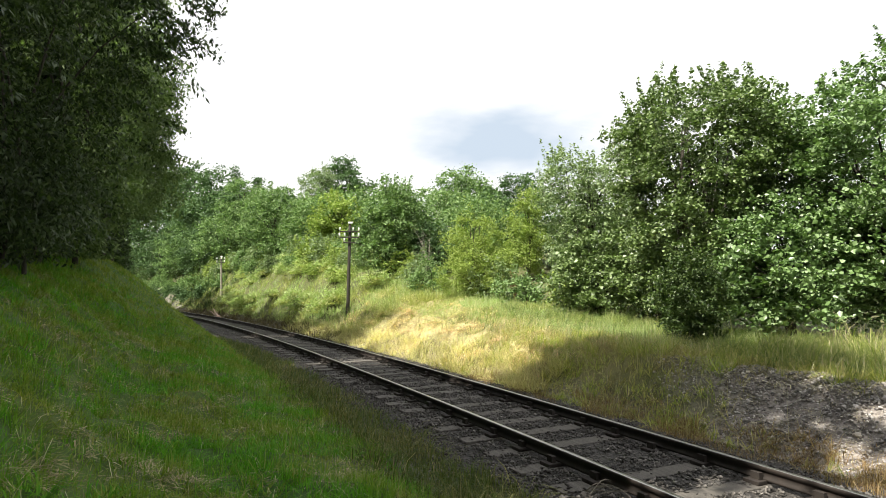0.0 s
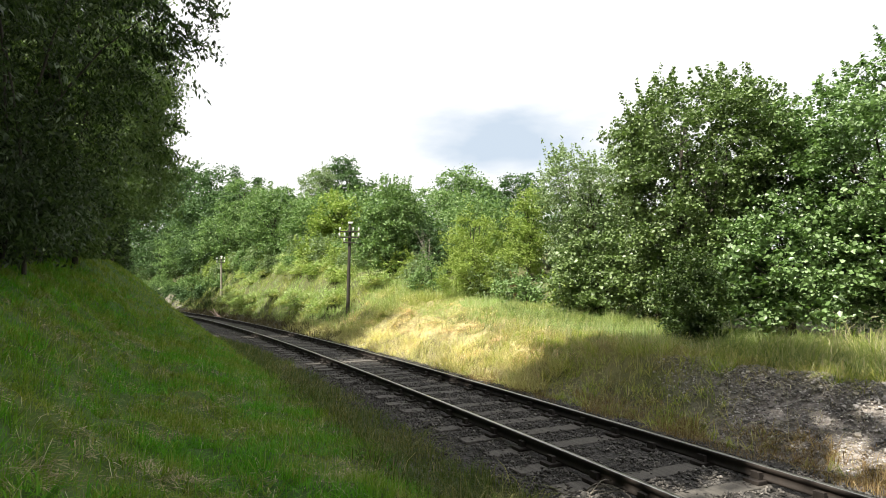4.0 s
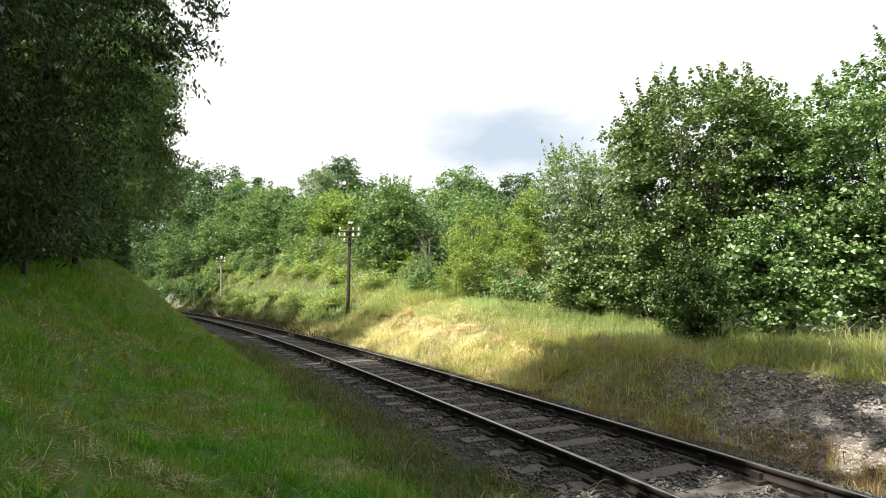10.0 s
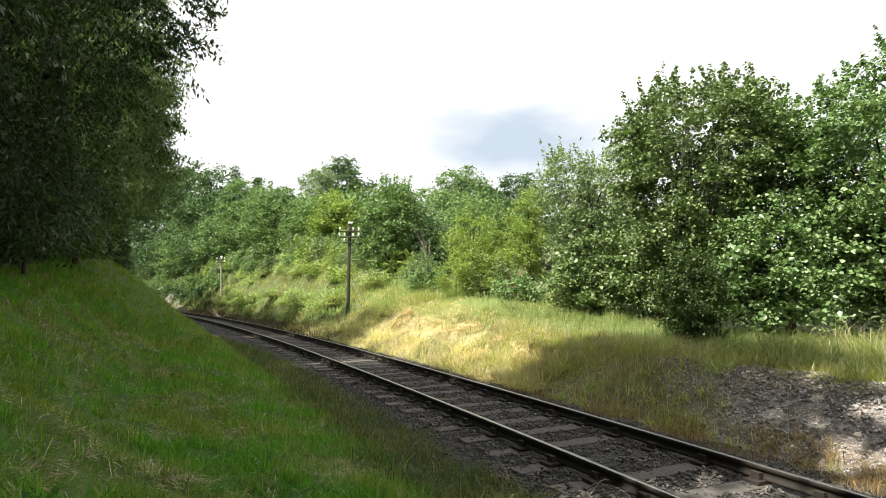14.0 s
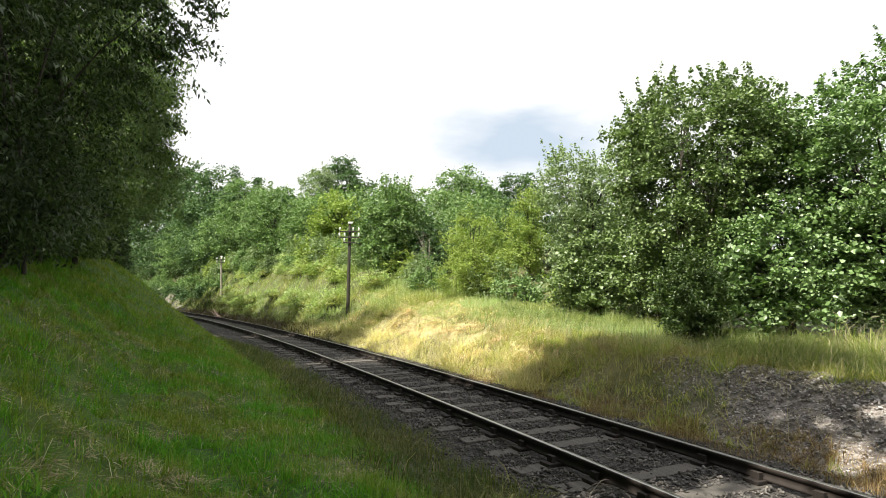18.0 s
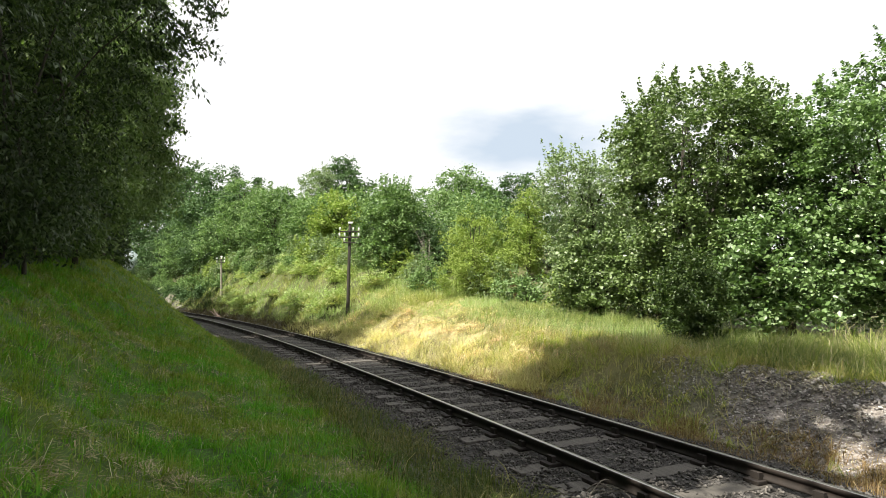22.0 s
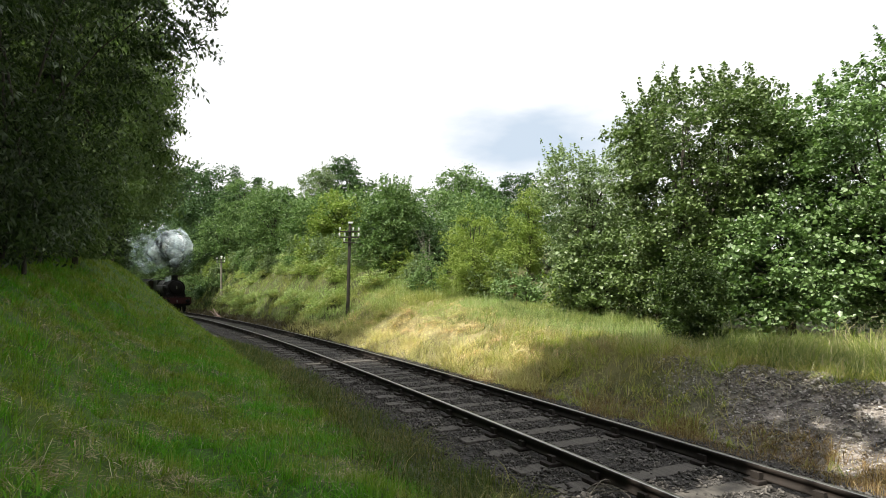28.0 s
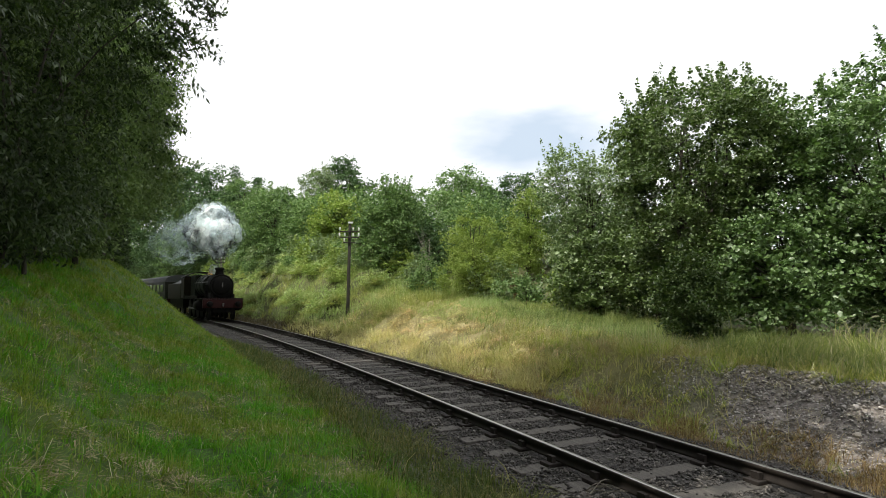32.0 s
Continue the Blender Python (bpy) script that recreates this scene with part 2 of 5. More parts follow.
STONE_STOPS = [(0, (0.016, 0.015, 0.014)), (0.5, (0.05, 0.046, 0.042)), (0.9, (0.125, 0.115, 0.105)), (1, (0.28, 0.26, 0.235))]
M_STONE = stone_mat("ballast_stone", STONE_STOPS)
M_LOOSE = stone_mat("loose_ballast_stone", STONE_STOPS, True)
SPOIL_STOPS = [(0, (0.06, 0.055, 0.054)), (0.3, (0.18, 0.167, 0.164)), (0.75, (0.43, 0.4, 0.388)), (1, (0.74, 0.7, 0.66))]
M_SPOIL = stone_mat("spoil_stone", SPOIL_STOPS)
M_CHIP = stone_mat("loose_spoil_stone", SPOIL_STOPS, True)


def ground_mat():
    m, nt, b = nodes("meadow_soil")
    at = nt.nodes.new("ShaderNodeAttribute")
    at.attribute_name = "gravel"
    g1 = ramp(nt, noise_tex(nt, 0.6, 6), [(0.3, (0.05, 0.085, 0.018)), (0.5, (0.085, 0.10, 0.03)), (0.7, (0.13, 0.115, 0.05))])
    g2 = ramp(nt, noise_tex(nt, 14, 4), [(0.3, (0.04, 0.045, 0.018)), (0.7, (0.13, 0.13, 0.05))])
    grass = mix(nt, 0.5, g1, g2)
    v = nt.nodes.new("ShaderNodeTexVoronoi")
    v.inputs["Scale"].default_value = 17
    co = nt.nodes.new("ShaderNodeTexCoord")
    nt.links.new(co.outputs["Object"], v.inputs["Vector"])
    st = ramp(nt, v.outputs["Color"], [(0.1, (0.065, 0.06, 0.058)), (0.6, (0.23, 0.212, 0.203)), (1, (0.46, 0.425, 0.4))])
    st = mix(nt, 0.4, st, ramp(nt, noise_tex(nt, 2, 5), [(0.35, (0.10, 0.082, 0.07)), (0.7, (0.27, 0.23, 0.19))]))
    dr = nt.nodes.new("ShaderNodeAttribute")
    dr.attribute_name = "thatch"
    th = ramp(nt, noise_tex(nt, 1.1, 6), [(0.3, (0.28, 0.28, 0.1)), (0.5, (0.46, 0.39, 0.19)), (0.7, (0.6, 0.49, 0.28))])
    th = mix(nt, 0.4, th, ramp(nt, noise_tex(nt, 25, 3), [(0.3, (0.2, 0.17, 0.06)), (0.7, (0.55, 0.48, 0.24))]))
    grass = mix(nt, dr.outputs["Fac"], grass, th)
    tf = nt.nodes.new("ShaderNodeAttribute")
    tf.attribute_name = "turf"
    t1 = ramp(nt, noise_tex(nt, 0.9, 5), [(0.4, (0.04, 0.11, 0.012)), (0.6, (0.1, 0.135, 0.022))])
    t1 = mix(nt, 0.4, t1, ramp(nt, noise_tex(nt, 18, 4), [(0.3, (0.02, 0.04, 0.008)), (0.7, (0.08, 0.14, 0.022))]))
    grass = mix(nt, tf.outputs["Fac"], grass, t1)
    nt.links.new(mix(nt, at.outputs["Fac"], grass, st), b.inputs["Base Color"])
    b.inputs["Roughness"].default_value = 0.95
    bump(nt, b, noise_tex(nt, 12, 5), 0.8, 0.05)
    return m


M_GROUND = ground_mat()
M_BLACK = solid("black_enamel", (0.005, 0.005, 0.005), (0.014, 0.013, 0.012), 4, 0.6, bmp=0.1, bsize=0.004, spec=0.06)
M_LOCO = solid("sooty_green_paint", (0.008, 0.011, 0.008), (0.014, 0.018, 0.012), 3, 0.5, bmp=0.08, bsize=0.004, spec=0.12)
M_RED = solid("red_buffer_beam", (0.018, 0.003, 0.003), (0.033, 0.0055, 0.005), 6, 0.55, bmp=0.1, bsize=0.004, spec=0.2)
M_BRASS = solid("polished_brass", (0.5, 0.36, 0.14), (0.72, 0.55, 0.26), 4, 0.25, 1.0, bmp=0)
M_STEEL = solid("oily_steel", (0.08, 0.075, 0.07), (0.2, 0.195, 0.185), 9, 0.4, 1.0, bmp=0)
M_CAB = solid("brown_lining_paint", (0.014, 0.012, 0.007), (0.026, 0.021, 0.011), 3, 0.6, bmp=0.05, spec=0.12)
M_COACH = solid("olive_coach_paint", (0.013, 0.015, 0.009), (0.026, 0.027, 0.018), 2, 0.5, bmp=0.05, spec=0.15)
M_ROOF = solid("grey_coach_roof", (0.045, 0.048, 0.05), (0.085, 0.088, 0.09), 3, 0.7, bmp=0.1, spec=0.2)
M_WINDOW = solid("coach_glass", (0.01, 0.012, 0.014), (0.03, 0.034, 0.036), 2, 0.08, bmp=0)
M_COAL = solid("coal", (0.008, 0.008, 0.008), (0.04, 0.04, 0.04), 12, 0.5, bmp=0.8, bsize=0.05)


# ---- mesh helpers ----
def np_mesh(name, v, f):
    """A mesh from vertex rows and faces of one size."""
    v, f = np.ascontiguousarray(v, dtype=np.float32), np.ascontiguousarray(f, dtype=np.int32)
    me = bpy.data.meshes.new(name)
    me.vertices.add(len(v))
    me.vertices.foreach_set("co", v.ravel())
    me.loops.add(f.size)
    me.loops.foreach_set("vertex_index", f.ravel())
    me.polygons.add(len(f))
    me.polygons.foreach_set("loop_start", np.arange(0, f.size, f.shape[1], dtype=np.int32))
    me.update(calc_edges=True)
    return me


def np_part(name, v, f, material, parent=None, label="", smooth=False):
    me = np_mesh(name, v, f)
    me.materials.append(material)
    if smooth:
        me.polygons.foreach_set("use_smooth", np.ones(len(me.polygons), dtype=bool))
    ob = new(name, me)
    ob.parent = parent
    return tagged(ob, label)


def part(name, bm, material, parent=None, label="", smooth=False):
    me = bpy.data.meshes.new(name)
    bm.to_mesh(me)
    bm.free()
    me.materials.append(material)
    if smooth:
        me.polygons.foreach_set("use_smooth", np.ones(len(me.polygons), dtype=bool))
    ob = new(name, me)
    ob.parent = parent
    return tagged(ob, label)


def empty(name, m=None):
    ob = new(name)
    if m is not None:
        ob.matrix_world = m
    return ob


def box(bm, x0, x1, y0, y1, z0, z1, bevel=0.0):
    r = bmesh.ops.create_cube(bm, size=1)
    vs = r["verts"]
    for v in vs:
        v.co = Vector(((x0 + x1) / 2 + v.co.x * (x1 - x0), (y0 + y1) / 2 + v.co.y * (y1 - y0), (z0 + z1) / 2 + v.co.z * (z1 - z0)))
    if bevel:
        es = list({e for v in vs for e in v.link_edges})
        bmesh.ops.bevel(bm, geom=es, offset=bevel, segments=2, affect='EDGES', profile=0.7)
    return bm


def lathe(bm, profile, axis='Z', at=(0, 0, 0), seg=24):
    """Turns rows of (radius, height) about an axis."""
    rings = []
    for r, h in profile:
        ring = []
        for i in range(seg):
            a = 2 * math.pi * i / seg
            c, s = r * math.cos(a), r * math.sin(a)
            p = {'Z': (c, s, h), 'X': (h, c, s), 'Y': (s, h, c)}[axis]
            ring.append(bm.verts.new(Vector(p) + Vector(at)))
        rings.append(ring)
    for a, b in zip(rings, rings[1:]):
        for i in range(seg):
            bm.faces.new((a[i], a[(i + 1) % seg], b[(i + 1) % seg], b[i]))
    bm.faces.new(list(reversed(rings[0])))
    bm.faces.new(rings[-1])
    bmesh.ops.recalc_face_normals(bm, faces=bm.faces)
    return bm


def tubes(paths, sides=6):
    """Tapered tubes: each path is an array of x, y, z, radius."""
    vs, fs, n = [], [], 0
    ang = np.linspace(0, 2 * np.pi, sides, endpoint=False)
    for p in paths:
        p = np.asarray(p, dtype=float)
        t = np.gradient(p[:, :3], axis=0)
        t /= np.linalg.norm(t, axis=1)[:, None] + 1e-9
        ref = np.where(np.abs(t[:, 2:3]) > 0.9, np.array([[1.0, 0, 0]]), np.array([[0, 0, 1.0]]))
        a = np.cross(t, ref)
        a /= np.linalg.norm(a, axis=1)[:, None] + 1e-9
        b = np.cross(t, a)
        ring = p[:, None, :3] + p[:, None, 3:4] * (a[:, None] * np.cos(ang)[None, :, None] + b[:, None] * np.sin(ang)[None, :, None])
        vs.append(ring.reshape(-1, 3))
        k = len(p)
        i, j = np.meshgrid(np.arange(k - 1), np.arange(sides), indexing="ij")
        q = np.stack([i * sides + j, i * sides + (j + 1) % sides, (i + 1) * sides + (j + 1) % sides, (i + 1) * sides + j], -1).reshape(-1, 4)
        fs.append(q + n)
        n += k * sides
    return np.concatenate(vs), np.concatenate(fs)


def unit(v):
    return v / (np.linalg.norm(v, axis=-1, keepdims=True) + 1e-9)


def leaves(g, centre, length, width, up=0.5, droop=0.25, rounded=False):
    """Folded leaf blades about the given centres: verts, quads (two faces each)."""
    n = len(centre)
    nrm = unit(g.normal(size=(n, 3)) + np.array([0, 0, up * 2]))
    ax = unit(np.cross(nrm, g.normal(size=(n, 3))))
    ax[:, 2] -= droop
    ax = unit(ax)
    side = unit(np.cross(nrm, ax))
    k = g.uniform(0.6, 1.2, n)[:, None]
    L, W = length * k, width * k
    b = centre - ax * L / 2
    tip = centre + ax * L / 2
    mid = centre - ax * L * 0.08 + nrm * W * 0.22
    i = np.arange(n)[:, None] * 4
    if rounded:
        lo, hi = centre - ax * L * 0.22 + nrm * W * 0.16, centre + ax * L * 0.22 + nrm * W * 0.1
        v = np.stack([b, lo + side * W * 0.46, hi + side * W * 0.36, tip - nrm * L * 0.1, lo * 0.6 + hi * 0.4 - side * W * 0.5], 1).reshape(-1, 3)
        i = np.arange(n)[:, None] * 5
        return v, np.concatenate([i + np.array([[0, 1, 2]]), i + np.array([[0, 2, 3]]), i + np.array([[0, 3, 4]])])
    v = np.stack([b, mid + side * W / 2, tip, mid - side * W / 2], 1).reshape(-1, 3)
    f = np.concatenate([i + np.array([[0, 1, 2]]), i + np.array([[0, 2, 3]])])
    return v, f


def crown_points(g, lobes, per_area, blob=0.28):
    """Places of leaf sprays: each lobe (x, y, z, rx, rz) carries a dozen bumps."""
    out = []
    for lx, ly, lz, rx, rz in lobes:
        n_cl = max(6, int(per_area * rx * rz))
        m = 12
        bumps = unit(g.normal(size=(m, 3))) * g.uniform(0.5, 0.9, (m, 1))
        q = bumps[g.integers(0, m, n_cl)] + unit(g.normal(size=(n_cl, 3))) * g.uniform(0.3, 1.0, (n_cl, 1)) ** 0.5 * blob
        k = n_cl // 9
        q[:k] = unit(g.normal(size=(k, 3))) * g.uniform(0, 1, (k, 1)) ** 0.33 * 0.95
        out.append(np.array([lx, ly, lz]) + q * np.array([rx, rx, rz]))
    return np.concatenate(out)


def tree(name, x, y, top, radius, mat, label, seed, foot=None, low=0.15, leaf=(0.11, 0.085), n=20000, lobes_n=14, shoots=0.0,
         stems=1, droop=0.25, tilt=(0, 0), category="tree", squash=1.0, cone=0.0, shoot_len=1.0, rounded=False, flat=0.74, extra=(), girth=1.0, limb_every=2, shelf=None, hang=0, lobe=None):
    """A tree or bush: stems, limbs and a crown of many leaves in clumps on uneven lobes. top: height of its top above the rails."""
    g = np.random.default_rng(seed)
    z0 = float(height(x, y)) if foot is None else foot
    h = top - z0
    root = tagged(empty(name, pose(x, y, z0)), label, category)
    lobes, limbs = [], []
    zc0, zc1 = h * low, h
    for i in range(lobes_n):
        u = (i + g.uniform(0.1, 0.9)) / lobes_n
        prof = math.sin(math.pi * (0.16 + flat * u)) ** 0.7 * (1 - cone * u)
        a = i * 2.4 + g.uniform(-0.5, 0.5)
        lr = radius * g.uniform(0.36, 0.56) * (1 - 0.35 * u * (1 - cone * 0.5)) * (1 - 0.4 * cone * u)
        rz = lr * g.uniform(0.8, 1.2)
        if lobe:
            lr = radius * g.uniform(lobe[0], lobe[1])
            rz = lr * lobe[2]
        off = max(0.0, radius * prof - lr * 0.75) * g.uniform(0.65, 1.05)
        lz = zc0 + lr * 0.6 + u * (zc1 - zc0 - lr * 1.5)
        lobes.append((off * math.cos(a) + tilt[0] * u, off * math.sin(a) * squash + tilt[1] * u, lz, lr, rz))
    lobes.extend(extra)
    cl = crown_points(g, lobes, 1.0 * n / 26 / sum(l[3] * l[4] for l in lobes), 0.22 if shelf else 0.28)
    per = 26
    cl = cl[g.permutation(len(cl))]
    sg = leaf[0] * 1.35
    nr = unit(g.normal(size=cl.shape) * 0.45 + np.array([0, 0, 1.0]) + unit(cl - np.array([0, 0, h * 0.4])) * 0.5)
    a1 = unit(np.cross(nr, g.normal(size=cl.shape)))
    a2 = np.cross(nr, a1)
    size3 = np.array([sg * 1.2, sg * 0.8, sg * 0.22])
    if shelf:
        # sprays lie in flat shelves that reach outwards and hang a little
        out = cl * np.array([1, 1, 0]) + g.normal(0, 0.5, cl.shape) * np.array([1, 1, 0])
        nr = unit(g.normal(size=cl.shape) * 0.2 + np.array([0, 0, 1.0]) + unit(out) * 0.35)
        a2 = unit(np.cross(nr, out))
        a1 = np.cross(a2, nr)
        size3 = np.array(shelf) * leaf[0]
    q = g.normal(size=(len(cl), per, 3)) * size3
    c = (cl[:, None] + q[..., :1] * a1[:, None] + q[..., 1:2] * a2[:, None] + q[..., 2:] * nr[:, None]).reshape(-1, 3)
    # upright leafy shoots that break the outline
    if shoots:
        ns, k = int(40 * shoots), 26
        pick = [lobes[i] for i in g.integers(len(lobes) // 4, len(lobes), ns)]
        a = g.uniform(0, 6.28, ns)
        ro = g.uniform(0.1, 0.95, ns)
        lb = np.array(pick)
        p0 = np.stack([lb[:, 0] + lb[:, 3] * ro * np.cos(a), lb[:, 1] + lb[:, 3] * ro * np.sin(a), lb[:, 2] + lb[:, 4] * (0.85 - 0.6 * ro)], 1)
        dv = unit(np.stack([np.cos(a) * 0.45 * ro, np.sin(a) * 0.45 * ro, np.ones(ns)], 1) + g.normal(0, 0.12, (ns, 3)))
        ln = g.uniform(0.35, 1.0, ns) * shoot_len
        u = g.uniform(0, 1, (ns, k, 1))
        sp = p0[:, None] + dv[:, None] * ln[:, None, None] * u + g.normal(0, leaf[0] * 0.55, (ns, k, 3)) * (1.1 - 0.7 * u)
        c = np.concatenate([c, sp.reshape(-1, 3)])
    c[:, 2] = np.maximum(c[:, 2], 0.03)
    v, f = leaves(g, c, leaf[0], leaf[1], 0.8, droop, rounded)
    np_part("crown", v, f, mat, root)
    if hang:
        # pendant twigs of long leaves on the outside of the crown
        k = 18
        pool = np.array([l for l in lobes[:lobes_n] if l[2] > 0.25 * h and l[2] < 0.75 * h])
        lb = pool[g.integers(0, len(pool), hang)]
        dv = unit(g.normal(size=(hang, 3)) * np.array([1, 1, 0.6]))
        p0 = lb[:, :3] + dv * lb[:, 3:4] * g.uniform(0.85, 1.05, (hang, 1))
        dv = unit(dv * np.array([1, 1, 0]) + np.array([0, 0, -0.45]) + g.normal(0, 0.25, (hang, 3)))
        u = g.uniform(0, 1, (hang, k, 1))
        ln = g.uniform(0.25, 0.55, hang)[:, None, None]
        mid = p0[:, None] + dv[:, None] * ln * u + np.array([0, 0, -0.4]) * ln * u * u + g.normal(0, 0.035, (hang, k, 3))
        sd = unit(np.cross(dv, np.array([0, 0, 1.0])))[:, None] * g.normal(0, 1, (hang, k, 1))
        way = unit(dv[:, None] * 0.5 + sd * 0.6 + np.array([0, 0, -0.6]) + g.normal(0, 0.3, mid.shape))
        L, W = 0.15 * g.uniform(0.6, 1.2, (hang, k, 1)), 0.042
        wd = unit(np.cross(way, g.normal(0, 0.6, mid.shape) + np.array([0, 0, 1.0]) + sd))
        v = np.stack([mid, mid + way * L * 0.4 + wd * W / 2, mid + way * L, mid + way * L * 0.4 - wd * W / 2], 2).reshape(-1, 3)
        np_part("leaf_spray", v, np.arange(len(v)).reshape(-1, 4), M_SPRAY, root, "long pendant leaves with the sky's grey sheen in their colour")
    # stems and limbs
    for k in range(stems):
        a = g.uniform(0, 6.28)
        lean = radius * 0.35 * (0 if stems == 1 else 1)
        r0 = (0.022 * h + 0.02) * girth
        if stems > 1:
            r0 *= 0.6
        tp = np.linspace(0, 1, 7)
        path = np.stack([lean * tp * math.cos(a) + tilt[0] * tp * 0.7 + 0.04 * h * np.sin(tp * 3 + k), lean * tp * math.sin(a) + tilt[1] * tp * 0.7 + 0.03 * h * np.sin(tp * 2.3 + 2 * k),
                         -0.15 + tp * h * 0.86, r0 * (1 - 0.85 * tp)], 1)
        v, f = tubes([path], 8)
        np_part("trunk" if stems == 1 else "stem", v, f, M_BARK, root, smooth=True)
    for i, l in enumerate(lobes):
        if i % limb_every and len(lobes) > 10:
            continue
        t0 = max(0.12, min(0.75, l[2] / h - 0.25))
        p0 = np.array([tilt[0] * t0 * 0.7 + 0.04 * h * math.sin(t0 * 3), tilt[1] * t0 * 0.7 + 0.03 * h * math.sin(t0 * 2.3), t0 * h * 0.86])
        p1 = np.array(l[:3])
        tp = np.linspace(0, 1, 5)[:, None]
        pts = p0 + (p1 - p0) * tp + np.array([0, 0, 0.12 * h]) * np.sin(tp * math.pi) * 0.4
        pts = np.concatenate([pts, (0.008 * h + 0.01) * girth * (1 - 0.85 * tp)], 1)
        v, f = tubes([pts], 6)
        np_part("limb", v, f, M_BARK, root, smooth=True)
    return root


def blades(g, x, y, z, hgt, wid, lean=0.45, segs=3, combed=0.0, fan=None):
    """Bent tapered grass blades standing at x, y, z: verts, triangles."""
    n = len(x)
    a = g.uniform(0, 6.28, n)
    b = a + g.normal(0, 0.6, n) + 1.57
    h = hgt * g.uniform(0.5, 1.2, n)
    if combed:
        b = 2.5 * waves(x, y, 2.6, 91) + 1.2 * waves(x, y, 0.8, 92) + g.normal(0, 0.35, n)
        a = b + 1.57
    if fan is not None:
        b = fan + g.normal(0, 0.5, n)
        a = b + 1.57 + g.normal(0, 0.5, n)
    w = wid * g.uniform(0.6, 1.2, n)
    ln = np.abs(g.normal(0, lean, n)) * h
    if combed:
        ln = h * g.uniform(1.0, 2.2, n) * combed
        h = h * 0.55
    base = np.stack([x, y, z], 1)
    sd = np.stack([np.cos(a), np.sin(a), 0 * a], 1) * w[:, None] / 2
    dr = np.stack([np.cos(b), np.sin(b), 0 * b], 1)
    m = base + dr * (ln * 0.35)[:, None] + np.array([0, 0, 1.0]) * (h * 0.6)[:, None]
    t = base + dr * ln[:, None] + np.array([0, 0, 1.0]) * np.maximum(h - 0.35 * ln, 0.12 * h)[:, None]
    if segs == 1:
        v = np.stack([base - sd, base + sd, t], 1).reshape(-1, 3)
        return v, np.arange(n * 3).reshape(-1, 3)
    v = np.stack([base - sd, base + sd, m + sd * 0.7, m - sd * 0.7, t], 1).reshape(-1, 3)
    i = np.arange(n)[:, None] * 5
    f = np.concatenate([i + np.array([[0, 1, 2]]), i + np.array([[0, 2, 3]]), i + np.array([[3, 2, 4]])])
    return v, f


def grass(name, label, mat, seed, n, s_rng, d_rng, hgt, wid, tuft=0, lean=0.45, segs=3, keep=None, bias=1.0, category="grass", combed=0.0):
    """Grass over a stretch of the plan given along and across the track."""
    g = np.random.default_rng(seed)
    u = g.uniform(0, 1, n) ** bias
    s = s_rng[0] + (s_rng[1] - s_rng[0]) * u
    d = g.uniform(d_rng[0], d_rng[1], n)
    if tuft:
        s, d = np.repeat(s, tuft), np.repeat(d, tuft)
        cx, cy = track_np(s, d)
        s, d = s + g.normal(0, 0.06, len(s)), d + g.normal(0, 0.06, len(d))
    x, y = track_np(s, d)
    fan = np.arctan2(y - cy, x - cx) if tuft else None
    if keep is not None:
        k = keep(g, x, y, s, d)
        x, y, s, d = x[k], y[k], s[k], d[k]
        fan = fan[k] if tuft else None
    hh = hgt * (1 + 0.4 * waves(x, y, 2.2, seed + 7))
    v, f = blades(g, x, y, height(x, y) + (0.045 if combed else -0.02), hh, wid, lean, segs, combed, fan)
    return tagged(np_part(name, v, f, mat), label, category, kind="stuff")


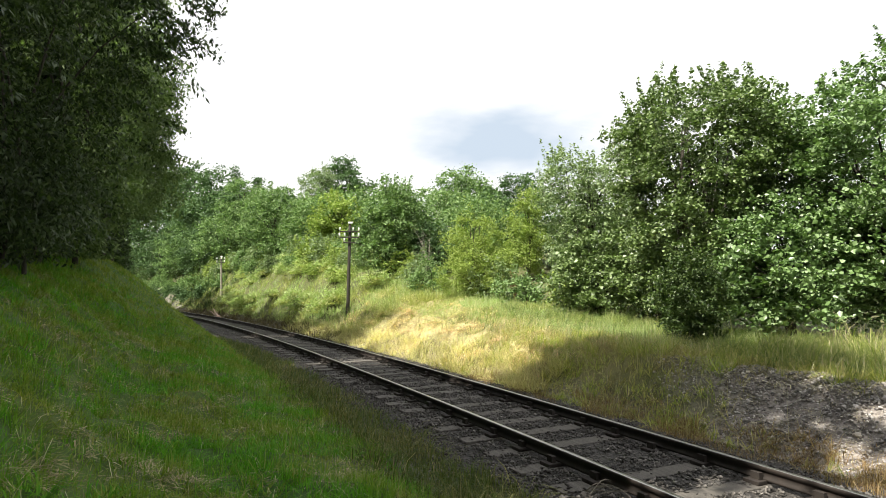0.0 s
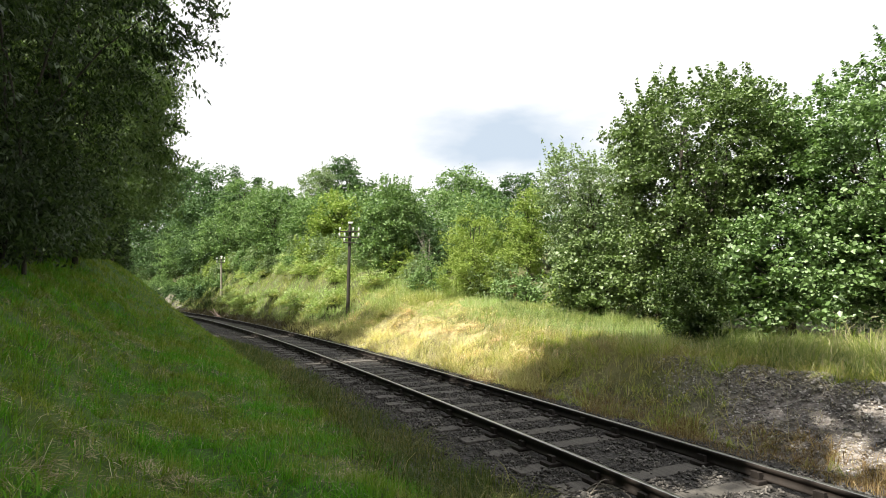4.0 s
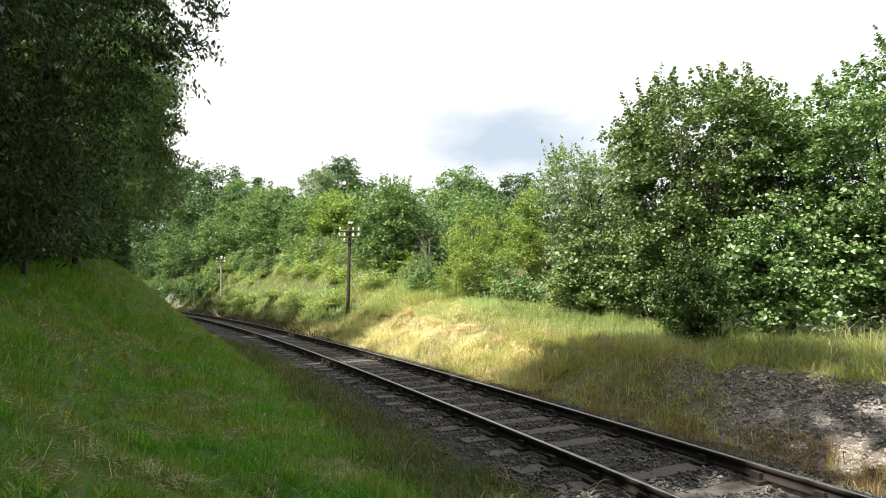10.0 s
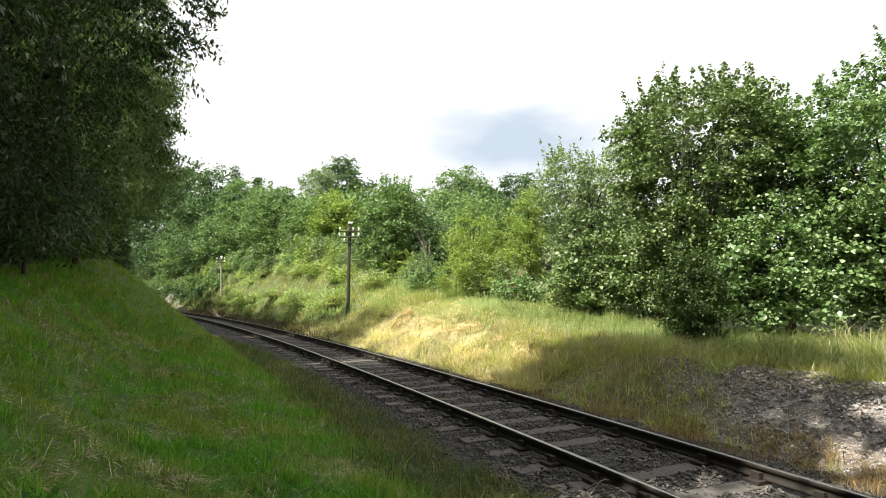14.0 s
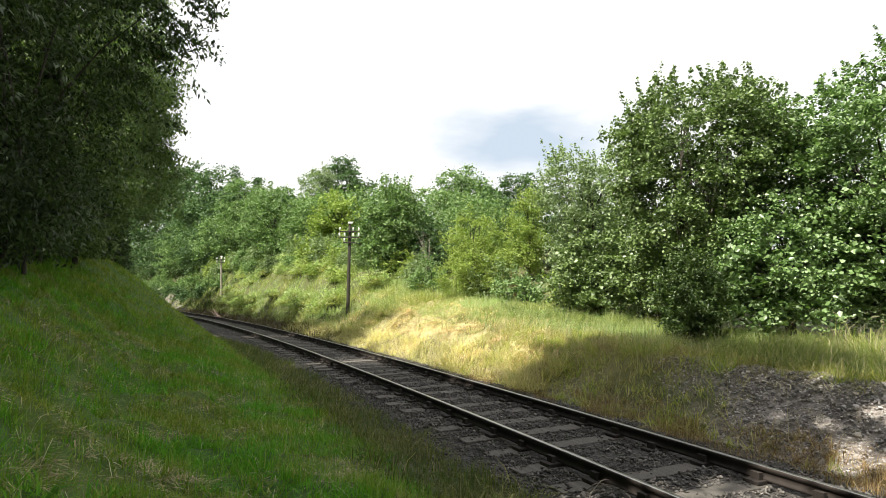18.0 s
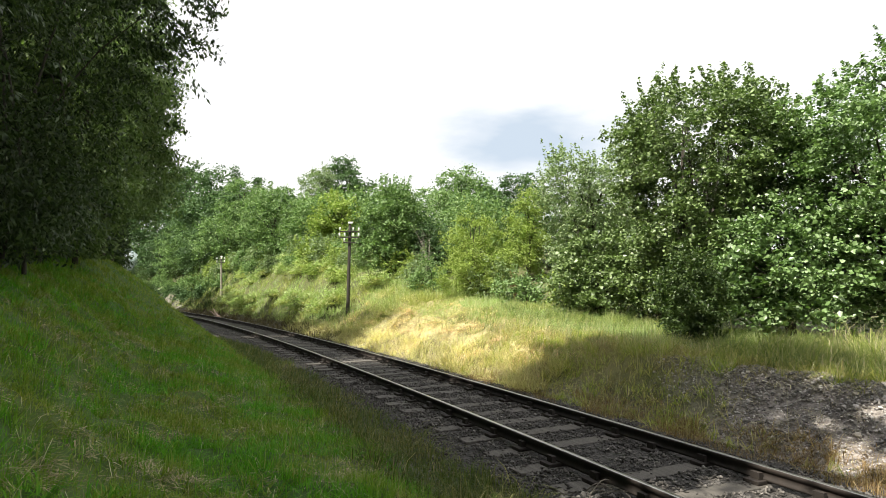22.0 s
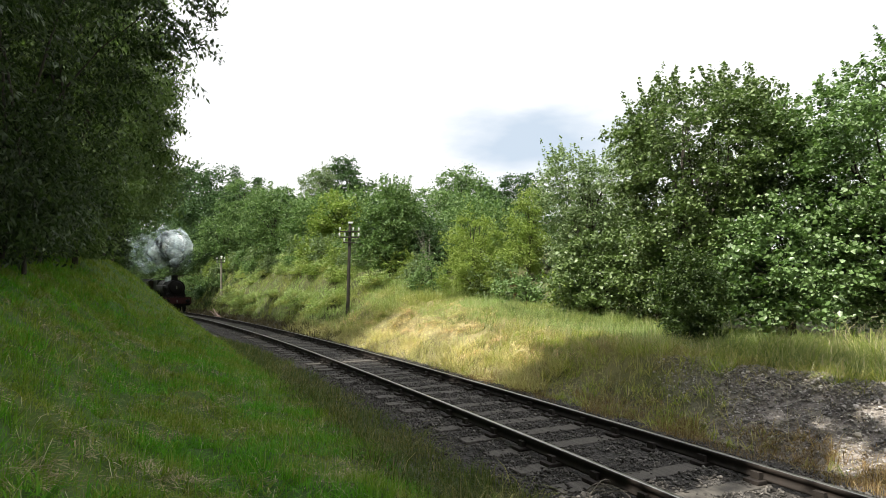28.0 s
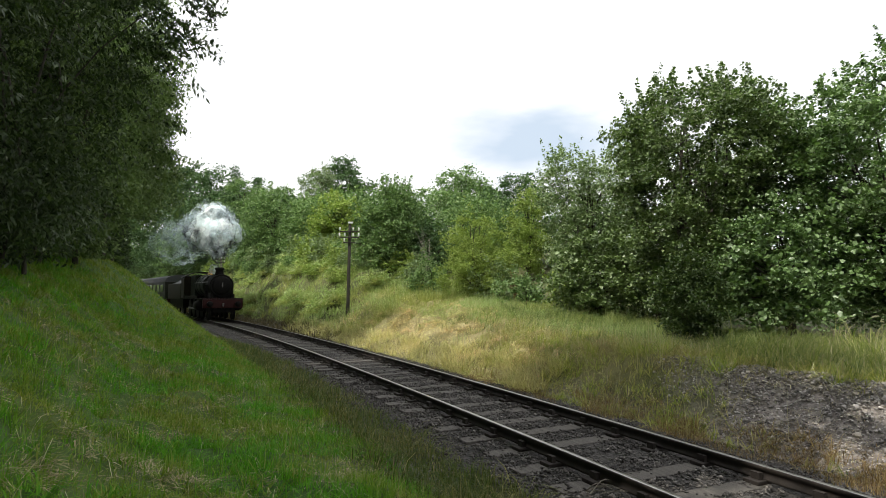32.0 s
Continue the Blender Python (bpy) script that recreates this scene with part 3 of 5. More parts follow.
def arching(name, label, mat, seed, n, s_rng, d_rng, length, wid, per=20, keep=None, bias=1.0, spread=0.05, category="grass", rise=(0.95, 1.5), combed=False):
    """Tussocks of long blades that rise from one foot and arch over."""
    g = np.random.default_rng(seed)
    s = s_rng[0] + (s_rng[1] - s_rng[0]) * g.uniform(0, 1, n) ** bias
    d = g.uniform(d_rng[0], d_rng[1], n)
    x, y = track_np(s, d)
    if keep is not None:
        k = keep(g, x, y, s, d)
        x, y = x[k], y[k]
    n = len(x)
    big = length * g.uniform(0.6, 1.35, n) * (1 + 0.3 * waves(x, y, 2.2, seed + 7))
    a = g.uniform(0, 6.28, (n, per))
    lean = g.normal(0, 1, n)[:, None]
    a = np.where(g.uniform(0, 1, (n, per)) < 0.35, lean, a)
    if combed:
        a = (2.5 * waves(x, y, 2.6, 91) + 1.2 * waves(x, y, 0.8, 92))[:, None] + g.normal(0, 0.45, (n, per))
    r = spread * np.sqrt(g.uniform(0, 1, (n, per)))
    bx, by = x[:, None] + r * np.cos(a), y[:, None] + r * np.sin(a)
    bz = height(bx, by) - 0.02
    ln = big[:, None] * g.uniform(0.45, 1.1, (n, per))
    e0 = g.uniform(rise[0], rise[1], (n, per))
    bend = g.uniform(0.5, 1.5, (n, per))
    p = np.stack([bx, by, bz], -1)
    bend = np.minimum(bend, (e0 + 0.35) / 1.92)
    pts = [p]
    for i in range(3):
        e = e0 - bend * (i + 0.4) * 0.8
        p = p + (ln / 3)[..., None] * np.stack([np.cos(e) * np.cos(a), np.cos(e) * np.sin(a), np.sin(e)], -1)
        pts.append(p)
    sd = np.stack([-np.sin(a), np.cos(a), 0 * a], -1) * (wid * g.uniform(0.6, 1.2, (n, per)))[..., None] / 2
    mid = 0.35 * pts[1] + 0.65 * pts[2]
    v = np.stack([pts[0] - sd, pts[0] + sd, mid + sd * 0.95, mid - sd * 0.95, pts[3]], 2).reshape(-1, 3)
    i = np.arange(n * per)[:, None] * 5
    f = np.concatenate([i + np.array([[0, 1, 2]]), i + np.array([[0, 2, 3]]), i + np.array([[3, 2, 4]])])
    return tagged(np_part(name, v, f, mat), label, category, kind="stuff")


def stones(name, label, mat, seed, n, s_rng, d_rng, size, zf, bias=1.0, keep=None):
    g = np.random.default_rng(seed)
    s = s_rng[0] + (s_rng[1] - s_rng[0]) * g.uniform(0, 1, n) ** bias
    d = g.uniform(d_rng[0], d_rng[1], n)
    x, y = track_np(s, d)
    if keep is not None:
        k = keep(g, x, y, s, d)
        x, y, s, d = x[k], y[k], s[k], d[k]
    n = len(x)
    o = np.array([(1, 0, 0), (-1, 0, 0), (0, 1, 0), (0, -1, 0), (0, 0, 1), (0, 0, -1)], dtype=float)
    tri = np.array([(0, 2, 4), (2, 1, 4), (1, 3, 4), (3, 0, 4), (2, 0, 5), (1, 2, 5), (3, 1, 5), (0, 3, 5)])
    r = size * g.uniform(0.5, 1.3, n)[:, None, None]
    v = o[None] * r * g.uniform(0.6, 1.2, (n, 6, 1)) + g.normal(0, 0.36, (n, 6, 3)) * r
    rot = g.uniform(0, 6.28, n)
    c, sn = np.cos(rot), np.sin(rot)
    vx, vy = v[..., 0] * c[:, None] - v[..., 1] * sn[:, None], v[..., 0] * sn[:, None] + v[..., 1] * c[:, None]
    v = np.stack([vx, vy, v[..., 2] * 0.75], -1) + np.stack([x, y, zf(x, y, s, d)], 1)[:, None]
    f = (np.arange(n)[:, None, None] * 6 + tri[None]).reshape(-1, 3)
    return tagged(np_part(name, v.reshape(-1, 3), f, mat), label, "gravel", kind="stuff")


# ---- ground ----
def heap_edge(x, y, s, d):
    """How far a spot lies past the end of the spoil, which draws back along the rail."""
    return s - 7.3 + 1.5 * np.clip(3.1 + d, 0, 1.3) + 0.7 * waves(x, y, 2.0, 22)


def build_ground():
    def axis(a, b, step, far):
        mid = np.arange(a, b + step / 2, step)
        out, p, st = [], b, step
        while p < far:
            st *= 1.35
            p += st
            out.append(p)
        lo, p, st = [], a, step
        while p > -far:
            st *= 1.35
            p -= st
            lo.append(p)
        return np.concatenate([lo[::-1], mid, out])
    xs, ys = axis(-32, 14, 0.3, 2500), axis(-3, 58, 0.3, 2500)
    X, Y = np.meshgrid(xs, ys)
    Z = height(X, Y)
    v = np.stack([X, Y, Z], -1).reshape(-1, 3)
    ny, nx = X.shape
    i, j = np.meshgrid(np.arange(ny - 1), np.arange(nx - 1), indexing="ij")
    k = i * nx + j
    f = np.stack([k, k + 1, k + nx + 1, k + nx], -1).reshape(-1, 4)
    ob = np_part("ground", v, f, M_GROUND, smooth=True)
    s, d = track_sd(X, Y)
    heap = ease(1.5, 1.8, -d) * (1 - ease(3.2, 3.9, -d + 0.35 * waves(X, Y, 1.3, 21))) * (1 - ease(-0.8, 0.7, heap_edge(X, Y, s, d)))
    bed = (1 - ease(2.0, 2.6, np.abs(d)))
    at = ob.data.attributes.new("gravel", 'FLOAT', 'POINT')
    at.data.foreach_set("value", np.clip(np.maximum(heap, bed), 0, 1).astype(np.float32).ravel())
    dry = ease(2.0, 3.4, -d + 0.5 * waves(X, Y, 3, 24)) * (1 - ease(7, 10, -d)) * ease(6, 11, s) * (1 - ease(20, 30, s)) * (0.75 + 0.25 * waves(X, Y, 4, 25))
    at = ob.data.attributes.new("turf", 'FLOAT', 'POINT')
    at.data.foreach_set("value", (ease(2.4, 3.2, d) * (1 - ease(9, 12, d))).astype(np.float32).ravel())
    at = ob.data.attributes.new("thatch", 'FLOAT', 'POINT')
    at.data.foreach_set("value", np.clip(dry, 0, 1).astype(np.float32).ravel())
    return tagged(ob, "grassy cutting with a stony bank beside the line", "ground", kind="structure")


GROUND = build_ground()


# ---- railway line ----
def sweep(profile, s0, s1, step, d):
    """A closed profile of (across, up) carried along the track."""
    ss = np.arange(s0, s1 + step / 2, step)
    pr = np.asarray(profile, dtype=float)
    m = len(pr)
    x, y = track_np(ss[:, None], d + pr[None, :, 0])
    v = np.stack([x, y, np.broadcast_to(pr[None, :, 1], x.shape)], -1).reshape(-1, 3)
    i, j = np.meshgrid(np.arange(len(ss) - 1), np.arange(m), indexing="ij")
    f = np.stack([i * m + j, i * m + (j + 1) % m, (i + 1) * m + (j + 1) % m, (i + 1) * m + j], -1).reshape(-1, 4)
    return v, f


SLEEPERS = []


def build_line():
    line = tagged(empty("railway_track"), "single railway line on weathered wooden sleepers and stone ballast", "track", kind="structure")
    v, f = sweep([(-2.2, -0.36), (-1.75, -0.215), (-0.7, -0.192), (0, -0.183), (0.7, -0.192), (1.75, -0.215), (2.3, -0.36)], -12, 230, 1.0, 0)
    bed = np_part("ballast_bed", v, f, M_BALLAST, line, "dark grey stone ballast")
    prof = [(-0.030, -0.002), (-0.034, -0.012), (-0.034, -0.036), (-0.01, -0.05), (-0.01, -0.105), (-0.033, -0.118), (-0.033, -0.142),
            (0.033, -0.142), (0.033, -0.118), (0.01, -0.105), (0.01, -0.05), (0.034, -0.036), (0.034, -0.012), (0.030, -0.002)]
    for d in (-0.7525, 0.7525):
        v, f = sweep(prof, -12, 230, 1.0, d)
        rail = np_part("rail", v, f, M_RAIL, line, "rusty steel rail with a polished head")
        v, f = sweep([(-0.028, -0.004), (-0.024, 0.0), (0.024, 0.0), (0.028, -0.004)], -12, 230, 1.0, d)
        np_part("rail_head", v, f, M_RAILTOP, rail, "polished running surface")
    # sleepers with their cast chairs
    g = np.random.default_rng(5)
    bm = box(bmesh.new(), -0.125, 0.125, -1.3, 1.3, -0.13, 0.0, 0.012)
    first = None
    chair = bmesh.new()
    box(chair, -0.09, 0.09, -0.16, 0.16, 0.0, 0.04, 0.01)
    box(chair, -0.05, 0.05, -0.09, -0.04, 0.035, 0.11)
    box(chair, -0.05, 0.05, 0.04, 0.09, 0.035, 0.11)
    me_s, me_c = bpy.data.meshes.new("sleeper"), bpy.data.meshes.new("chair")
    bm.to_mesh(me_s), chair.to_mesh(me_c)
    bm.free(), chair.free()
    me_s.materials.append(M_SLEEPER), me_c.materials.append(M_CHAIR)
    s = -9.0
    while s < 75:
        SLEEPERS.append(s)
        x, y = on_track(s, g.normal(0, 0.02))
        a = math.degrees(A0 + s / RAD) + 90 + g.normal(0, 0.9)
        sl = new("sleeper", me_s)
        sl.parent = line
        sl.matrix_basis = pose(x, y, -0.176 + g.normal(0, 0.008), g.normal(0, 0.4), 0, a)
        for d in (-0.7525, 0.7525):
            c = new("chair", me_c)
            c.parent = sl
            c.matrix_basis = pose(0, d, 0.0)
        s += 0.70 + g.normal(0, 0.02)
    return line


LINE = build_line()


# ---- poles ----
def telegraph_pole(x, y, tall, foot, arms, label, lean=0.0, r=0.085, wood=M_POLE):
    root = tagged(empty("telegraph_pole", pose(x, y, foot, 0, lean, 0)), label, "pole", group="poles beside the line")
    bm = lathe(bmesh.new(), [(r, -0.4), (r, 0), (r * 0.92, tall * 0.5), (r * 0.8, tall - 0.05), (r * 0.5, tall + 0.02)], seg=14)
    part("pole", bm, wood, root, smooth=True)
    cap = bmesh.new()
    box(cap, -0.08, 0.13, -r - 0.02, r + 0.02, tall + 0.0, tall + 0.09, 0.02)
    part("pole_cap", cap, M_PORCELAIN, root, "pale metal cap")
    for z, half, pins in arms:
        arm = part("crossarm", box(bmesh.new(), -half, half, -r - 0.06, -r + 0.0, z - 0.028, z + 0.028, 0.008), M_CHAIR, root, "dark iron crossarm")
        for px in pins:
            bm = lathe(bmesh.new(), [(0.02, 0.05), (0.042, 0.07), (0.036, 0.11), (0.044, 0.125), (0.036, 0.19), (0.014, 0.215)], at=(px, -r - 0.035, z), seg=10)
            part("insulator", bm, M_PORCELAIN, arm, "white porcelain insulator", smooth=True)
    return root


telegraph_pole(-4.6, 28.0, 4.72, 0.42, [(4.32, 0.47, (-0.46, 0.18, 0.45)), (4.04, 0.47, (-0.48, -0.22, 0.18, 0.45)), (3.78, 0.3, (-0.24,))],
               "dark weathered wooden telegraph pole with white porcelain insulators on three crossarms", 0.8)
telegraph_pole(-21.3, 55.7, 3.75, float(height(-21.3, 55.7)), [(3.5, 0.42, (-0.36, 0.1, 0.36)), (3.2, 0.42, (-0.36, 0.36))],
               "sunlit grey wooden telegraph pole on the far bank", -2.0, 0.095, M_GREYPOLE)

# ---- trees outside the curve ----
HAZEL = "tall bushy hazel tree with large glossy green leaves"
SHELF = (2.0, 1.4, 0.28)
BOUGHS = (0.2, 0.34, 0.55)
tree("hazel_tree", 7.35, 16.6, 7.65, 2.75, M_HAZEL, HAZEL + " behind the verge", 11, low=0.02, n=58000, leaf=(0.104, 0.086), lobes_n=100, shoots=15, shoot_len=0.75, stems=6, flat=0.42, shelf=SHELF, rounded=True, lobe=BOUGHS, tilt=(0.25, 0), limb_every=7,
     extra=((-1.85, -0.2, 5.75, 0.55, 0.4), (-1.35, 0.1, 6.4, 0.6, 0.42), (-0.85, -0.3, 6.75, 0.6, 0.4), (-0.2, 0.2, 6.8, 0.65, 0.4), (0.4, -0.2, 6.8, 0.6, 0.4), (1.0, 0.1, 6.7, 0.6, 0.4)))
tree("hazel_tree", 11.0, 13.9, 7.0, 2.8, M_BROAD, HAZEL + " catching the sun", 12, low=0.02, n=50000, leaf=(0.108, 0.092), lobes_n=115, shoots=7, shoot_len=0.6, stems=6, flat=0.45, shelf=SHELF, rounded=True, lobe=BOUGHS, limb_every=7)
tree("hazel_tree", 12.9, 14.9, 8.6, 2.4, M_BROAD, HAZEL, 13, low=0.05, n=27000, leaf=(0.115, 0.098), lobes_n=60, shoots=5, shoot_len=0.6, stems=4, flat=0.5, shelf=SHELF, lobe=BOUGHS, limb_every=7)
# filler bush whose dark leaves stand in for the hollow's shade
tree("thorn_bush", 6.5, 17.6, 3.0, 1.2, M_THICKET, "bush added in the gap between the hazels, dark for the hollow's shade", 39, low=0.0, n=5000, leaf=(0.1, 0.07), lobes_n=14, stems=3, category="bush")
tree("thorn_bush", 5.75, 13.3, 2.65, 0.85, M_THICKET, "dense dark green thorn bush at the tree's foot", 14, low=0.0, n=11000, leaf=(0.077, 0.05), lobes_n=18, shoots=4, shoot_len=0.45, stems=3, category="bush")
tree("sallow_tree", 5.65, 22.5, 7.5, 2.1, M_GREYLEAF, "greyish green sallow tree with thin upright shoots", 15, low=0.05, n=25000, leaf=(0.12, 0.072), lobes_n=28, shoots=5, shoot_len=1.1, stems=4, flat=0.6)
tree("hazel_bush", 5.2, 19.3, 3.9, 1.8, M_HAZEL, "spreading hazel bush with broad layered leaves", 16, low=0.0, n=12500, leaf=(0.12, 0.105), lobes_n=22, shoots=1, shoot_len=0.6, stems=4, category="bush", rounded=True, shelf=SHELF)
tree("hazel_bush", 8.3, 14.0, 4.2, 1.8, M_BROAD, "spreading hazel bush with broad layered leaves", 17, low=0.0, n=12500, leaf=(0.12, 0.105), lobes_n=22, shoots=1, shoot_len=0.6, stems=4, category="bush", rounded=True, shelf=SHELF)
tree("willow_bush", 1.5, 25.8, 5.4, 2.0, M_YELLOWLEAF, "light yellow-green willow bush above the dry grass", 18, low=0.0, n=24000, leaf=(0.11, 0.05), lobes_n=18, shoots=1.0, stems=4, category="bush")
tree("young_ash", 4.3, 29.5, 7.2, 1.2, M_YELLOWLEAF, "slender pale green young ash tree", 19, low=0.05, n=12000, leaf=(0.13, 0.06), lobes_n=14, shoots=1.0)
tree("hazel_tree", -2.9, 32.0, 8.0, 2.1, M_MIDLEAF, "grey-green hazel tree on the upper bank", 20, low=0.02, n=20000, leaf=(0.145, 0.11), lobes_n=22, shoots=4, shoot_len=1.1, stems=4)
tree("oak_tree", 1.6, 55.0, 14.2, 3.6, M_MIDLEAF, "round-headed oak tree behind the hedge", 21, low=0.2, n=12600, leaf=(0.242, 0.176), lobes_n=20)
tree("oak_tree", 8.0, 60.0, 14.8, 3.2, M_DEEPLEAF, "dark oak tree behind the hedge", 22, low=0.2, n=9800, leaf=(0.242, 0.176), lobes_n=18)
tree("oak_tree", -11.8, 70.0, 18.8, 3.2, M_DEEPLEAF, "tall dark oak tree rising above the wood", 23, low=0.3, n=11200, leaf=(0.275, 0.198), lobes_n=18)
tree("birch_tree", -14.2, 66.0, 16.6, 2.8, M_GREYLEAF, "pale grey-green birch tree rising above the wood", 24, low=0.3, n=11200, leaf=(0.220, 0.132), lobes_n=20, shoots=1.5)
tree("hawthorn_tree", 4.3, 34.0, 6.6, 2.3, M_MIDLEAF, "bushy green hawthorn behind the young ash", 40, low=0.0, n=9000, leaf=(0.16, 0.12), lobes_n=18, shoots=0.6, stems=2)
tree("hawthorn_tree", -0.5, 32.0, 5.6, 1.7, M_DEEPLEAF, "dark green hawthorn behind the dead branches", 41, low=0.0, n=7000, leaf=(0.15, 0.11), lobes_n=16, shoots=0.6, stems=2)
tree("maple_tree", -7.6, 42.0, 9.0, 2.4, M_YELLOWLEAF, "sunlit yellow-green field maple", 25, low=0.05, n=12600, leaf=(0.187, 0.132), lobes_n=18, shoots=1)
tree("maple_tree", -11.0, 47.0, 9.6, 2.6, M_MIDLEAF, "leafy green field maple on the bank", 26, low=0.05, n=12600, leaf=(0.198, 0.132), lobes_n=18, shoots=1)
tree("maple_tree", -15.0, 50.0, 11.4, 3.2, M_MIDLEAF, "leafy green field maple on the bank", 27, low=0.05, n=12600, leaf=(0.198, 0.132), lobes_n=18, shoots=1)
tree("sallow_tree", -15.8, 57.5, 10.6, 3.0, M_GREYLEAF, "greyish green sallow tree on the bank", 28, low=0.05, n=12600, leaf=(0.198, 0.110), lobes_n=18, shoots=1)
tree("ash_tree", -24.0, 68.5, 15.8, 3.6, M_MIDLEAF, "broad green ash tree above the curve", 29, low=0.1, n=15399, leaf=(0.242, 0.154), lobes_n=24)
tree("larch_tree", -29.5, 81.0, 20.0, 2.0, M_DEEPLEAF, "dark pointed larch tree in the wood", 31, low=0.3, n=8000, leaf=(0.25, 0.12), lobes_n=14, cone=0.7)
tree("larch_tree", -26.3, 81.0, 18.6, 1.8, M_DEEPLEAF, "dark pointed larch tree in the wood", 32, low=0.3, n=8000, leaf=(0.25, 0.12), lobes_n=14, cone=0.6)
tree("oak_tree", -21.0, 72.0, 15.6, 4.0, M_MIDLEAF, "broad green oak tree in the wood", 36, low=0.1, n=11200, leaf=(0.264, 0.176), lobes_n=22)
tree("oak_tree", -17.0, 60.0, 13.0, 3.4, M_DEEPLEAF, "dark green oak tree in the wood", 37, low=0.1, n=9800, leaf=(0.242, 0.165), lobes_n=20)
tree("oak_tree", -5.5, 58.0, 12.6, 3.6, M_MIDLEAF, "broad green oak tree in the wood", 38, low=0.1, n=9800, leaf=(0.242, 0.165), lobes_n=20)


def bare_bush(name, x, y, n, hgt, wide, mat, label, seed, r0=0.03):
    """Leafless branching twigs from one foot."""
    g = np.random.default_rng(seed)
    z0 = float(height(x, y))
    root = tagged(empty(name, pose(x, y, z0)), label, "bush")
    for k in range(n):
        a = g.uniform(0, 6.28)
        w = wide * g.uniform(0.2, 1.0)
        t = np.linspace(0, 1, 6)
        main = np.stack([w * t ** 1.3 * math.cos(a), w * t ** 1.3 * math.sin(a), hgt * g.uniform(0.6, 1.0) * t, r0 * (1 - 0.85 * t)], 1)
        paths = [main]
        for q in range(5):
            p = main[2 + q % 3, :3]
            e = unit(g.normal(size=3) + np.array([math.cos(a), math.sin(a), 1.2]))
            ln = g.uniform(0.2, 0.5) * hgt
            u = np.linspace(0, 1, 4)[:, None]
            paths.append(np.concatenate([p + e * ln * u + g.normal(0, 0.03, (4, 3)) * u, r0 * 0.5 * (1 - 0.8 * u)], 1))
        v, f = tubes(paths, 5)
        np_part("branch", v, f, mat, root, smooth=True)
    return root


M_DEADWOOD = solid("bleached_twigs", (0.13, 0.115, 0.095), (0.3, 0.27, 0.225), 12, 0.9, bmp=0.2)
M_PINKWOOD = solid("bare_pink_wood", (0.3, 0.2, 0.16), (0.55, 0.4, 0.33), 9, 0.85, bmp=0.3)
M_DEADBROWN = solid("dead_brown_stalks", (0.18, 0.10, 0.05), (0.34, 0.2, 0.11), 12, 0.9, bmp=0.2)
bare_bush("dead_bush", -0.75, 29.4, 5, 3.3, 0.7, M_DEADWOOD, "bare grey dead branches among the hazels", 61, 0.02)
bare_bush("dead_weed", 3.0, 24.2, 7, 1.5, 0.3, M_DEADBROWN, "dead brown weed stalks above the grass", 62, 0.03)
def before_far_pole(x, y):
    return abs(x / y + 0.382) < 0.028 and y < 55


# woodland edge that fills in behind the first rows
def wood():
    g = np.random.default_rng(77)
    k = 0
    for s0, e0, top, mat, kind, word in (
            (30, 12, 7.0, M_MIDLEAF, "hawthorn_tree", "bushy green hawthorn tree in the wood's edge"),
            (36, 9.5, 6.0, M_DEEPLEAF, "hawthorn_tree", "dark green hawthorn tree in the wood's edge"),
            (43, 10, 7.0, M_MIDLEAF, "hawthorn_tree", "bushy green hawthorn tree in the wood's edge"),
            (50, 10, 8.0, M_MIDLEAF, "hawthorn_tree", "bushy green hawthorn tree in the wood's edge"),
            (57, 9.0, 8.5, M_DEEPLEAF, "hawthorn_tree", "dark green hawthorn tree in the wood's edge"),
            (60, 10.5, 8.0, M_GREYLEAF, "elder_bush", "grey-green elder bush overhanging the bank"),
            (70, 6.5, 8.0, M_MIDLEAF, "hawthorn_tree", "bushy green hawthorn tree in the wood's edge"),
            (78, 6.0, 8.0, M_DEEPLEAF, "hawthorn_tree", "dark green hawthorn tree in the wood's edge"),
            (86, 6.0, 9.0, M_MIDLEAF, "hawthorn_tree", "bushy green hawthorn tree in the wood's edge"),
            (95, 6.0, 9.0, M_DEEPLEAF, "hawthorn_tree", "dark green hawthorn tree in the wood's edge"),
            (26, 16, 8.0, M_DEEPLEAF, "hawthorn_tree", "dark green hawthorn tree in the wood's edge"),
            (20, 16, 7.0, M_MIDLEAF, "hawthorn_tree", "bushy green hawthorn tree in the wood's edge"),
            (40, 20, 10.0, M_DEEPLEAF, "hawthorn_tree", "dark green hawthorn tree in the wood's edge"),
            (52, 22, 12.0, M_MIDLEAF, "hawthorn_tree", "bushy green hawthorn tree in the wood's edge")):
        x, y = on_track(s0, -e0)
        z = float(height(x, y))
        tree(kind, x, y, max(z + 2.0, min(z + top * 0.8, 1.7 + 0.185 * y)), 3.1 + 0.4 * g.uniform(), mat, word, 200 + k, low=0.0, n=11000 if y < 42 else 6000, leaf=(0.16, 0.12) if y < 42 else (0.25, 0.18), lobes_n=20, shoots=0.6, stems=2)
        k += 1


wood()
for i, (s0, e0, top, r, mat) in enumerate(((76, 9.5, 16.5, 3.8, M_DEEPLEAF), (86, 9.5, 20.0, 4.2, M_DEEPLEAF), (94, 9.5, 22.0, 4.4, M_DEEPLEAF), (102, 10, 22.6, 4.6, M_DEEPLEAF), (112, 9, 21.5, 4.6, M_DEEPLEAF), (122, 8, 18.0, 4.6, M_MIDLEAF))):
    x, y = on_track(s0, -e0)
    tree("ash_tree", x, y, top, r, mat, "tall leafy ash tree above the far curve", 230 + i, low=0.0, n=10500, leaf=(0.44, 0.31), lobes_n=30)

